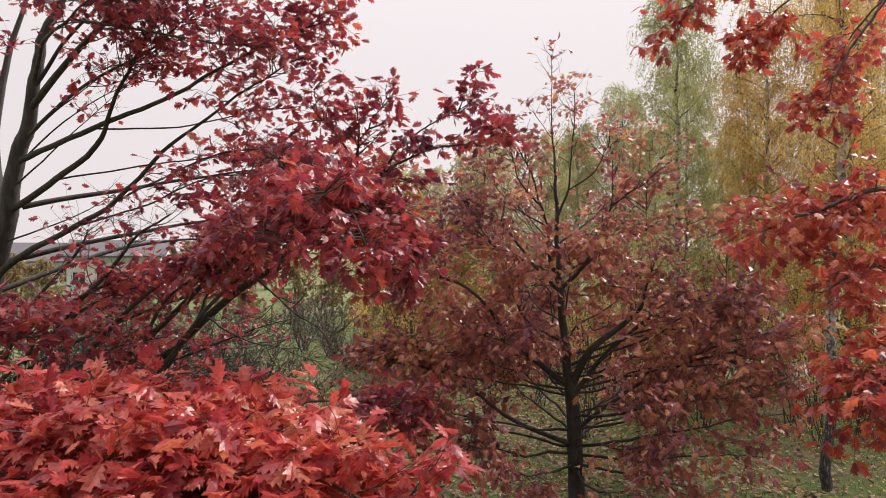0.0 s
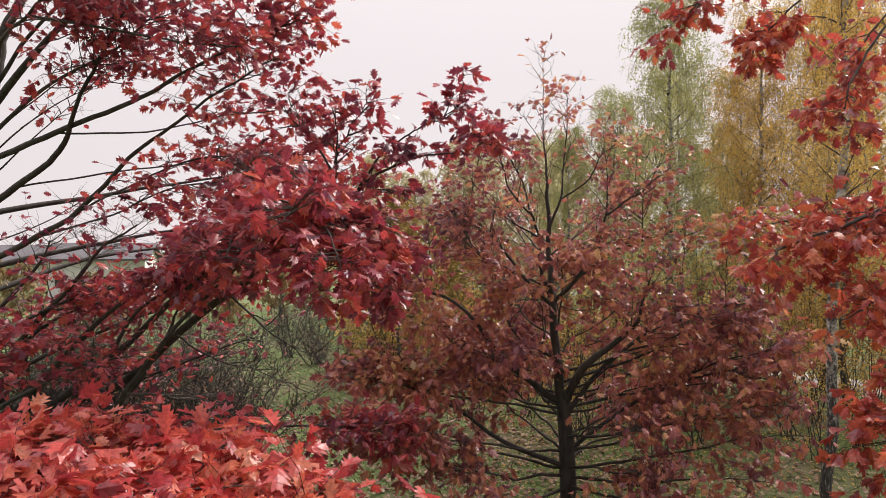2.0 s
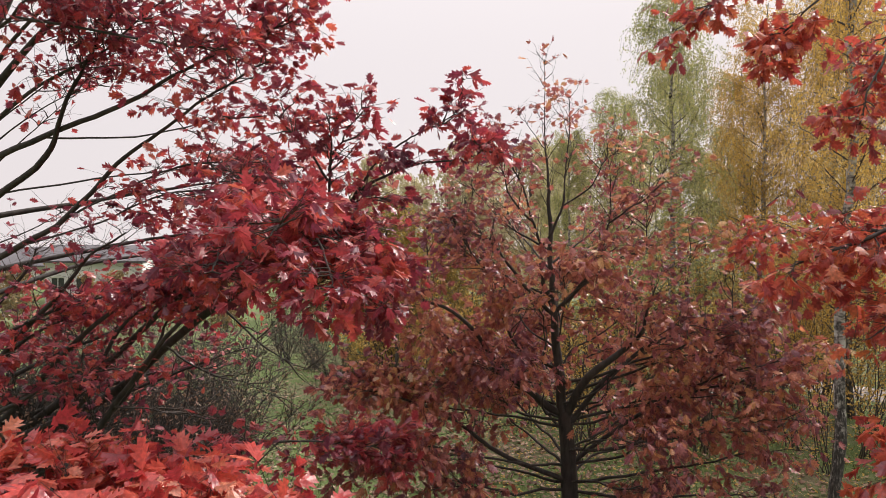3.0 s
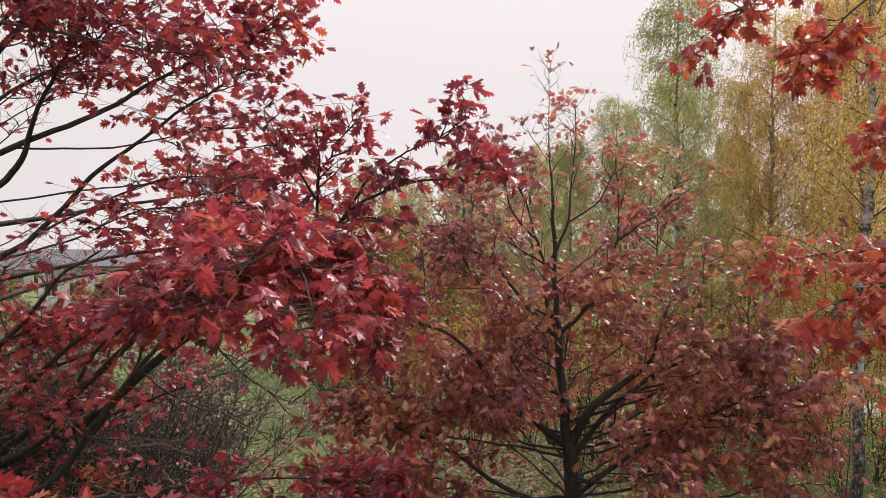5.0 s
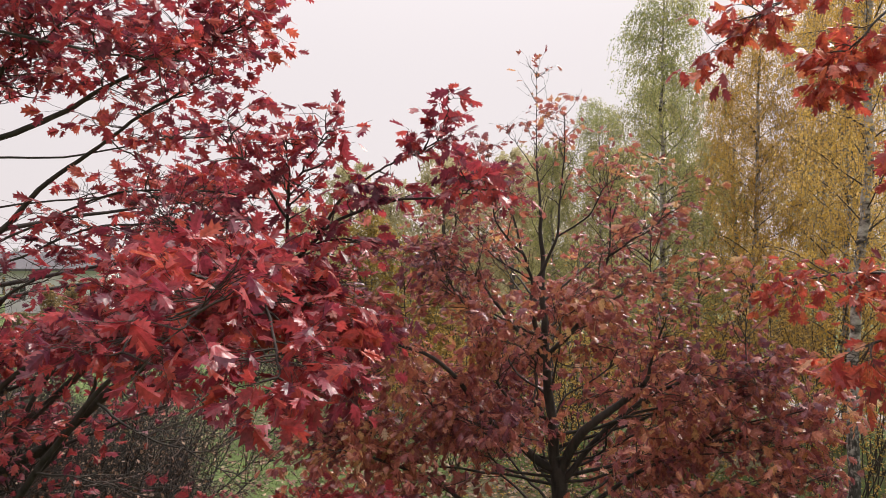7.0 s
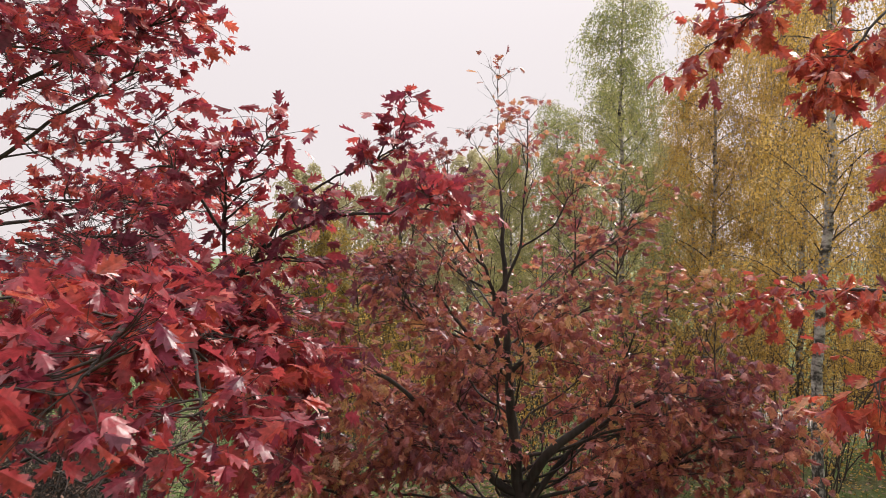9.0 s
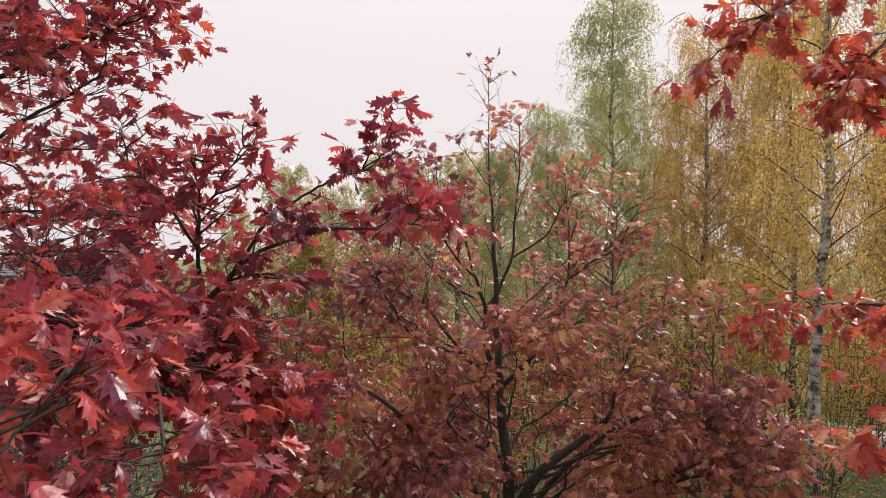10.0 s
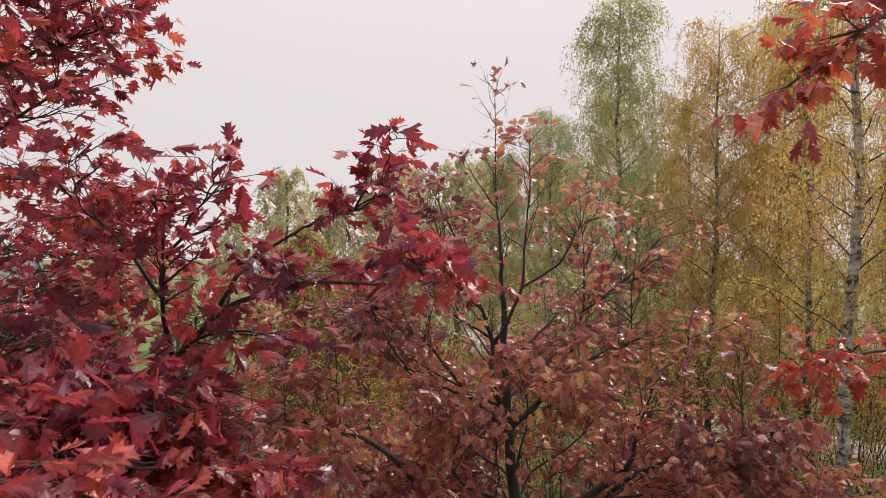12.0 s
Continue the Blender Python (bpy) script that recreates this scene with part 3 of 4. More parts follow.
    t.limb([(0.3, 8.0, 6.2), (0.36, 7.9, 6.35), (0.38, 7.8, 6.5)], 0.005, 0.003, 4, 0.1, 2, 0.1, 3, 0.5)
    t.limb([(-1.3, 8.8, 4.95), (-0.95, 8.5, 5.2), (-0.6, 8.3, 5.35), (-0.3, 8.2, 5.3)], 0.018, 0.004, 12, 0.4, 4, 0.28, 5, 0.2, lift=0.1, flat=0.3)
    t.limb([(-2.25, 9.4, 4.3), (-1.8, 8.5, 4.7), (-1.5, 7.8, 4.95), (-1.3, 7.2, 4.98)], 0.045, 0.008, 26, 0.65, 6, 0.34, 8, 0.3, lift=0.1, hang=-0.12, flat=0.25)
    t.limb([(-2.4, 9.3, 4.45), (-1.9, 8.5, 4.85), (-1.3, 8.0, 4.8), (-0.85, 7.6, 4.5), (-0.5, 7.4, 4.3)], 0.035, 0.006, 18, 0.45, 5, 0.3, 7, 0.25, lift=0.05, hang=-0.14, flat=0.25)
    t.limb([(-6.4, 11.6, 1.85), (-4.9, 11.2, 2.95), (-3.6, 10.3, 3.95), (-2.6, 9.5, 4.6), (-1.9, 8.8, 5.0)], 0.07, 0.01, 18, 0.7, 6, 0.38, 7, 0.6)
    t.limb([(-6.8, 11.5, 1.75), (-5.6, 11.1, 2.95), (-4.6, 10.6, 3.75), (-3.6, 10.2, 4.35), (-2.8, 9.7, 4.7)], 0.06, 0.01, 16, 0.7, 6, 0.38, 7, 0.6)
    # full boughs round the fork of the low limb
    t.limb([(-1.55, 8.9, 4.75), (-1.2, 8.1, 5.05), (-0.95, 7.5, 5.05), (-0.7, 7.1, 4.84)], 0.03, 0.008, 26, 0.6, 6, 0.34, 7, 0.2, lift=0.0, hang=-0.25)
    t.limb([(-1.05, 8.7, 5.1), (-0.78, 8.1, 5.0), (-0.6, 7.8, 4.78), (-0.42, 7.6, 4.6)], 0.025, 0.006, 14, 0.38, 5, 0.28, 7, 0.2, lift=0.0, hang=-0.3)
    t.limb([(-1.75, 8.6, 4.75), (-1.35, 7.4, 5.05), (-1.1, 6.4, 5.05), (-1.0, 5.8, 4.98), (-0.95, 5.4, 4.9)], 0.03, 0.006, 20, 0.36, 5, 0.26, 5, 0.3, lift=0.05, hang=-0.12, flat=0.25)
    t.limb([(-1.35, 7.4, 5.05), (-0.95, 6.8, 4.9), (-0.75, 6.3, 4.65), (-0.68, 6.0, 4.5)], 0.02, 0.005, 14, 0.36, 5, 0.26, 6, 0.2, lift=0.0, hang=-0.2)
    t.limb([(-2.0, 8.8, 4.6), (-1.9, 7.6, 4.8), (-1.75, 6.8, 4.7), (-1.65, 6.3, 4.6)], 0.03, 0.006, 16, 0.4, 5, 0.28, 5, 0.3, lift=0.0, hang=-0.15, flat=0.25)
    t.limb([(-2.0, 9.2, 4.5), (-1.9, 8.5, 5.2), (-1.75, 7.9, 5.35), (-1.6, 7.4, 5.3)], 0.03, 0.008, 18, 0.5, 6, 0.34, 7, 0.2, hang=-0.2)
    t.limb([(-7.4, 11.5, 1.5), (-6.4, 11.0, 2.4), (-6.0, 10.8, 3.3), (-5.0, 10.4, 4.2), (-4.5, 10.2, 4.7), (-3.9, 9.9, 5.0)], 0.065, 0.012, 18, 0.8, 6, 0.38, 7, 0.45)
    t.limb([(-7.8, 11.5, 1.8), (-7.2, 11.2, 2.6), (-6.55, 11.0, 3.6), (-5.75, 10.8, 4.4), (-5.5, 10.7, 4.8)], 0.06, 0.012, 12, 0.7, 5, 0.36, 6, 0.5)
    # boughs added at the back of the crown to shade the low foliage
    t.limb([(-7.0, 11.5, 5.2), (-5.6, 12.5, 5.6), (-4.1, 13.1, 5.95), (-2.9, 13.3, 6.1)], 0.05, 0.008, 26, 0.9, 6, 0.42, 8, 0.66)
    t.limb([(-7.3, 11.6, 4.3), (-5.7, 12.8, 4.8), (-4.2, 13.4, 5.1), (-3.1, 13.6, 5.2)], 0.05, 0.008, 26, 0.8, 6, 0.42, 8, 0.68)
    t.limb([(-7.5, 11.7, 3.8), (-6.3, 13.4, 4.5), (-5.2, 14.4, 4.7), (-4.0, 15.0, 4.8)], 0.05, 0.008, 22, 0.8, 6, 0.42, 8, 0.66)
    # dark forked limbs under the crown
    t.limb([(-7.9, 11.5, 0.9), (-6.4, 11.0, 1.3), (-4.9, 10.6, 1.95), (-4.01, 10.3, 2.97), (-3.36, 10.0, 3.7), (-2.82, 9.6, 4.12), (-2.41, 9.3, 4.43)], 0.07, 0.012, 12, 0.6, 5, 0.34, 6, 0.75)
    t.limb([(-4.7, 10.6, 2.15), (-4.1, 10.7, 2.9), (-3.7, 10.5, 3.5), (-3.52, 10.3, 3.79), (-3.15, 10.0, 4.26)], 0.04, 0.01, 10, 0.5, 5, 0.32, 5, 0.7)
    t.limb([(-7.7, 11.5, 1.5), (-5.72, 11.0, 2.14), (-4.89, 10.8, 2.63), (-4.3, 10.6, 3.67), (-3.59, 10.3, 4.13), (-3.2, 10.0, 4.3)], 0.055, 0.01, 10, 0.5, 5, 0.32, 5, 0.75)
    for way in ([(-4.3, 10.4, 2.65), (-3.54, 10.0, 2.68), (-2.48, 9.2, 2.75)], [(-3.44, 10.1, 3.5), (-2.82, 9.8, 3.19), (-2.25, 9.4, 3.16), (-1.73, 9.0, 3.06)], [(-2.57, 9.6, 4.08), (-1.9, 9.2, 3.6), (-1.34, 8.8, 3.42)], [(-4.9, 10.6, 2.0), (-4.2, 10.2, 2.1), (-3.4, 9.8, 2.05), (-2.8, 9.4, 2.2)]):
        t.limb(way, 0.016, 0.004, 12, 0.7, 4, 0.4, 3, 0.2, lift=0.0, bare=0.8)
    # lower boughs
    t.limb([(-7.7, 11.4, 1.6), (-6.0, 10.8, 2.5), (-5.0, 10.4, 3.0), (-4.1, 10.2, 3.2)], 0.045, 0.008, 26, 0.65, 6, 0.36, 7, 0.45, lift=0.0, bare=0.45)
    t.limb([(-7.6, 11.3, 2.0), (-6.4, 11.0, 3.0), (-5.4, 10.9, 3.7), (-4.4, 10.8, 4.0)], 0.045, 0.008, 26, 0.65, 6, 0.36, 7, 0.45, lift=0.0, bare=0.45)
    t.limb([(-7.8, 11.6, 1.2), (-6.4, 11.3, 1.7), (-5.3, 11.1, 2.1), (-4.3, 11.0, 2.3)], 0.04, 0.008, 24, 0.8, 6, 0.38, 7, 0.4, lift=0.0, bare=0.6)
    t.limb([(-7.9, 11.6, 2.2), (-7.0, 10.4, 2.9), (-6.0, 9.0, 3.3), (-5.2, 8.2, 3.5), (-4.7, 7.8, 3.5)], 0.05, 0.008, 24, 0.7, 6, 0.36, 7, 0.4)
    t.limb([(-7.9, 11.7, 1.9), (-6.4, 12.2, 2.9), (-5.0, 12.3, 3.5), (-3.6, 12.0, 3.9)], 0.05, 0.01, 26, 0.95, 6, 0.4, 7, 0.3, bare=0.12)
    t.limb([(-7.6, 11.7, 2.9), (-6.4, 12.4, 3.6), (-5.0, 12.4, 4.1), (-3.6, 11.8, 4.3)], 0.035, 0.006, 15, 0.7, 5, 0.36, 6, 0.5)
    t.limb([(-7.7, 11.9, 1.5), (-6.2, 12.5, 2.2), (-4.8, 12.8, 2.65), (-3.6, 12.6, 2.85)], 0.045, 0.008, 24, 0.9, 6, 0.4, 7, 0.3, bare=0.6)
    t.limb([(-5.2, 11.6, 2.35), (-4.2, 11.9, 2.75), (-3.2, 11.8, 3.15), (-2.5, 11.4, 3.35)], 0.03, 0.006, 16, 0.7, 5, 0.36, 6, 0.25, bare=0.5)
    t.limb([(-6.6, 10.9, 2.7), (-6.0, 10.6, 3.5), (-5.0, 10.5, 4.0), (-3.9, 10.4, 4.25)], 0.04, 0.008, 16, 0.7, 5, 0.36, 7, 0.4)
    t.limb([(-7.6, 11.5, 1.3), (-5.6, 10.6, 1.75), (-3.8, 10.0, 2.0), (-2.6, 9.6, 2.3), (-1.5, 9.5, 2.4), (-0.5, 9.7, 2.25)], 0.045, 0.006, 34, 0.7, 6, 0.34, 7, 0.5, lift=0.05, hang=-0.15, flat=0.3)
    # thin places in the crown
    t.opening((-4.6, 10.5, 4.75), (1.6, 1.5, 0.42))
    t.opening((-6.0, 13.0, 4.9), (1.5, 2.0, 0.5))
    t.opening((-4.8, 10.5, 5.45), (1.6, 1.5, 0.55), 0.6)
    t.opening((-1.7, 9.8, 3.2), (1.4, 2.6, 0.75), 0.92)
    t.opening((-3.8, 10.6, 3.1), (1.8, 2.2, 0.75), 0.4)
    t.opening((-4.6, 11.2, 2.1), (2.6, 2.5, 0.6), 0.4)
    t.opening((-2.3, 8.5, 5.65), (1.1, 1.7, 0.42), 0.6)
    t.opening((-2.6, 9.0, 6.75), (1.3, 1.5, 0.28), 0.8)
    t.opening((-3.0, 9.4, 6.1), (1.2, 1.4, 0.2), 0.7)
    t.opening((-1.5, 7.8, 5.5), (1.1, 1.4, 0.26), 0.7)
    t.opening((-0.2, 8.3, 5.0), (0.4, 1.3, 0.32), 0.9)
    t.finish()


def build_near_oak():
    t = Oak("young_oak", (-1.95, 4.95, 0), "low young red oak with bright scarlet leaves", "scarlet", 0.145, (-1.5, 3.9), tumble=0.45, lush=1.0)
    t.wood("trunk", [(-1.95, 4.95, -0.05), (-2.0, 4.9, 1.0), (-1.9, 4.9, 2.0), (-1.95, 4.85, 2.6), (-1.95, 4.85, 3.1)], 0.06, 0.01, 0.02, 8)
    for i in range(24):
        a = i * 2.4
        tier = i % 3
        z, r = (2.5, 2.88, 3.08)[tier] + 0.006 * i, (1.6, 1.5, 1.1)[tier]
        dx, dy = 1.15 * math.cos(a), math.sin(a) * 0.6
        t.limb([(-1.95, 4.9, z - 0.5), (-1.95 + 0.5 * r * dx, 4.9 + 0.5 * r * dy - 0.16 * r * dx, z + 0.05), (-1.95 + r * dx, 4.9 + r * dy - 0.32 * r * dx, z + 0.05 - 0.1 * (dx > 0))], 0.02, 0.005, 11, 0.5, 5, 0.28, 6, 0.3, lift=0.0, flat=0.2)
    t.finish()


def build_centre_oak():
    t = Oak("red_oak", (2.27, 11.6, 0), "slender russet oak with thinning brown-red leaves", "russet", 0.13, (2.2, 8.8), tumble=0.65, lush=1.0, fine=0.6)
    t.opening((2.15, 10.5, 2.1), (0.9, 1.3, 0.65), 0.9)
    t.opening((1.95, 10.6, 3.9), (0.8, 1.2, 0.6), 0.8)
    t.opening((3.7, 10.6, 3.3), (1.3, 1.4, 0.75), 0.42)
    t.opening((3.2, 10.4, 1.85), (1.0, 1.4, 0.45), 0.6)
    t.wood("trunk", [(2.3, 11.6, -0.12), (2.26, 11.6, 0.2), (2.24, 11.6, 0.8), (2.2, 11.6, 1.5), (2.14, 11.6, 2.3)], 0.165, 0.105, 0.012, 14, 0.9)
    line, trunk = t.wood("leader", [(2.16, 11.6, 1.95), (2.13, 11.6, 2.2), (2.04, 11.6, 3.0), (1.97, 11.6, 3.8), (1.93, 11.6, 4.4), (1.9, 11.65, 5.3), (1.9, 11.7, 5.9), (1.86, 11.75, 6.5), (1.87, 11.9, 7.85)], 0.1, 0.004, 0.012, 12, 1.25)
    low = dict(lift=0.05, hang=-0.4)
    crown = dict(lift=0.35, hang=-0.1, bare=0.52)
    wide = dict(lift=0.2, hang=-0.25, bare=0.42)
    t.leaf = 0.1
    # fork above the middle: a second leader to one side and a bow that crosses in front of the first
    t.limb([(1.96, 11.6, 3.85), (1.82, 11.55, 4.2), (1.74, 11.5, 4.49), (1.75, 11.5, 4.84), (1.62, 11.45, 5.23), (1.47, 11.4, 5.69), (1.26, 11.4, 6.11), (1.11, 11.4, 6.45)], 0.04, 0.004, 18, 0.8, 5, 0.3, 4, 0.4, **crown)
    t.limb([(1.62, 11.45, 5.23), (1.25, 11.3, 5.6), (1.11, 11.2, 5.97), (0.95, 11.1, 6.2)], 0.018, 0.004, 14, 0.7, 5, 0.3, 4, 0.2, **crown)
    t.limb([(1.75, 11.5, 4.8), (1.9, 11.4, 5.08), (2.06, 11.35, 5.46), (2.12, 11.4, 6.0), (2.17, 11.4, 6.69), (2.16, 11.4, 7.15)], 0.028, 0.004, 16, 0.7, 4, 0.3, 4, 0.3, **crown)
    t.limb([(2.07, 11.35, 5.47), (2.44, 11.2, 5.74), (2.6, 11.1, 6.05), (2.85, 11.1, 6.3)], 0.014, 0.004, 12, 0.65, 5, 0.3, 4, 0.2, **crown)
    t.limb([(1.84, 11.75, 6.4), (1.56, 11.7, 6.77), (1.42, 11.7, 6.95)], 0.008, 0.003, 6, 0.3, 2, 0.2, 2, 0.3, **crown)
    # the spreading limbs of the middle
    t.limb([(1.98, 11.6, 3.8), (2.28, 11.4, 4.16), (2.54, 11.3, 4.62), (2.73, 11.3, 5.16), (2.8, 11.4, 5.66), (2.78, 11.4, 6.1)], 0.036, 0.004, 18, 0.8, 5, 0.34, 4, 0.4, **crown)
    t.limb([(2.73, 11.3, 5.16), (2.97, 11.2, 5.39), (3.3, 11.1, 5.6), (3.5, 11.1, 5.95)], 0.016, 0.004, 14, 0.75, 5, 0.34, 4, 0.2, **crown)
    t.limb([(1.99, 11.6, 3.85), (2.44, 11.4, 4.29), (2.73, 11.4, 4.55), (3.05, 11.4, 4.72), (3.5, 11.5, 4.85)], 0.03, 0.005, 18, 0.85, 5, 0.34, 4, 0.4, **wide)
    t.limb([(1.95, 11.6, 3.8), (1.45, 11.4, 4.27), (1.17, 11.2, 4.63), (0.92, 11.1, 4.93), (0.62, 11.0, 5.07)], 0.036, 0.005, 18, 0.85, 5, 0.34, 4, 0.45, **wide)
    t.limb([(1.45, 11.4, 4.27), (1.08, 11.2, 4.42), (0.76, 11.1, 4.6), (0.4, 11.1, 4.95)], 0.02, 0.005, 18, 0.85, 5, 0.34, 4, 0.3, **wide)
    t.limb([(0.76, 11.1, 4.6), (0.45, 11.1, 5.05), (0.3, 11.2, 5.45)], 0.012, 0.004, 11, 0.65, 5, 0.3, 4, 0.2, **crown)
    t.limb([(2.05, 11.6, 2.9), (1.42, 11.3, 3.3), (1.1, 11.2, 3.8), (1.0, 11.1, 4.3)], 0.03, 0.005, 16, 0.8, 5, 0.34, 4, 0.35, **wide)
    t.limb([(2.14, 11.6, 2.2), (2.42, 11.3, 2.85), (2.83, 11.1, 3.24), (3.07, 10.9, 3.54), (3.22, 10.8, 4.0), (3.4, 10.8, 4.5)], 0.078, 0.005, 20, 0.85, 5, 0.34, 4, 0.4, **wide)
    for k in range(7):
        a = k * 2.4 + 1.0
        z, r = 3.9 + 0.14 * k, 1.9 - 0.09 * k
        dx, dy = math.cos(a), abs(math.sin(a))
        t.limb([(1.95, 11.6, z), (1.95 + 0.5 * r * dx, 11.7 + 0.5 * r * dy, z + 0.45), (1.95 + r * dx, 11.7 + r * dy, z + 1.1)], 0.02, 0.004, 13, 0.75, 5, 0.32, 4, 0.35, **crown)
    t.leaf, t.lush = 0.125, 0.8
    # the wide skirt
    t.limb([(2.12, 11.6, 2.2), (1.6, 11.5, 2.6), (1.07, 11.3, 3.1), (0.5, 11.0, 3.8), (-0.3, 10.8, 4.15), (-0.8, 10.7, 4.2)], 0.065, 0.006, 20, 0.8, 5, 0.34, 6, 0.3, **low)
    t.limb([(2.13, 11.6, 2.0), (2.75, 11.4, 2.85), (3.4, 11.2, 3.4), (4.2, 11.0, 3.75), (4.9, 10.9, 3.9)], 0.048, 0.005, 24, 0.85, 5, 0.34, 6, 0.3, **low)
    t.limb([(2.2, 11.6, 1.2), (1.07, 11.3, 1.75), (0.4, 11.0, 2.3), (-0.4, 10.7, 2.7), (-1.0, 10.6, 2.85)], 0.045, 0.006, 20, 0.8, 5, 0.34, 6, 0.3, **low)
    t.limb([(2.2, 11.6, 1.45), (3.0, 11.5, 2.1), (3.8, 11.2, 2.6), (4.6, 11.0, 2.85), (5.3, 10.8, 3.1)], 0.04, 0.006, 26, 0.8, 5, 0.34, 6, 0.25, **low)
    for i in range(30):
        a = i * 2.4 + 0.6 + rng.normal(0, 0.25)
        f = i / 29
        z = (1.2, 1.45, 1.65, 2.05, 2.15, 2.2, 2.3, 2.4, 2.9, 3.3)[i // 3]
        rise = 0.5 + 0.85 * f + rng.normal(0, 0.15)
        r = 3.6 - 1.6 * f
        dx, dy = math.cos(a), math.sin(a)
        if dy < -0.3 and 0.3 < f < 0.72 and abs(dx) < 0.75:    # open in front of the fork
            continue
        r *= 1.0 if dy > -0.6 else 0.62 - 0.12 * f
        x0 = 2.25 - 0.09 * z
        k = rng.normal(0, 0.12, 6)
        t.limb([(x0, 11.6, z), (x0 + 0.25 * r * dx, 11.6 + 0.25 * r * dy, z + 0.1 * rise + 0.12), (x0 + (0.5 + k[0]) * r * dx + k[1], 11.6 + 0.5 * r * dy + k[2], z + 0.6 * rise), (x0 + 0.78 * r * dx + k[3], 11.6 + 0.78 * r * dy + k[4], z + 0.85 * rise + 0.5 * k[5]), (x0 + r * dx, 11.6 + r * dy, z + rise)], 0.025 - 0.008 * f, 0.004, round(24 - 6 * f), 0.75, 5, 0.32, 6, 0.36, wobble=0.02, **low)
    for z, x1, y1, z1 in ((0.9, 0.9, 9.7, 1.25), (0.95, 3.5, 9.4, 1.15), (1.0, 4.7, 10.1, 1.45), (1.05, 0.1, 10.4, 1.5), (1.2, 5.4, 10.8, 1.9), (0.8, 2.6, 9.3, 0.85), (1.7, 4.9, 10.2, 2.5), (2.1, 5.6, 10.9, 3.3), (2.5, 4.9, 11.2, 3.7), (2.7, 4.3, 10.5, 3.6)):
        x0 = 2.25 - 0.09 * z
        t.limb([(x0, 11.6, z), (0.6 * x0 + 0.4 * x1, 0.6 * 11.6 + 0.4 * y1, z + 0.35 * (z1 - z)), (0.25 * x0 + 0.75 * x1, 0.25 * 11.6 + 0.75 * y1, z + 0.8 * (z1 - z)), (x1, y1, z1)], 0.028, 0.005, 13, 0.7, 4, 0.34, 5, 0.4, wobble=0.03, **low)
    # thin upright shoots on the limbs
    for x, y, z, x1, z1 in ((0.55, 11.2, 4.7, 0.75, 6.0), (0.05, 11.0, 4.1, -0.05, 5.2), (3.3, 11.2, 4.8, 3.35, 6.1), (3.9, 11.1, 3.7, 3.95, 5.1), (4.5, 11.0, 3.8, 4.6, 4.9), (-0.5, 10.9, 4.1, -0.55, 4.9)):
        t.limb([(x, y, z), (0.6 * x + 0.4 * x1, y + 0.1, 0.5 * (z + z1)), (x1, y, z1)], 0.01, 0.003, 10, 0.5, 4, 0.28, 4, 0.15, lift=0.3, bare=0.25)
    t.dress(smooth_line([(1.9, 11.65, 5.0), (1.9, 11.7, 5.9), (1.87, 11.8, 6.8), (1.87, 11.9, 7.85)]), trunk, 22, 0.45, 4, 0.22, 2, 0.05, 0.6, -0.1, 0.8, 0.7)
    t.finish()


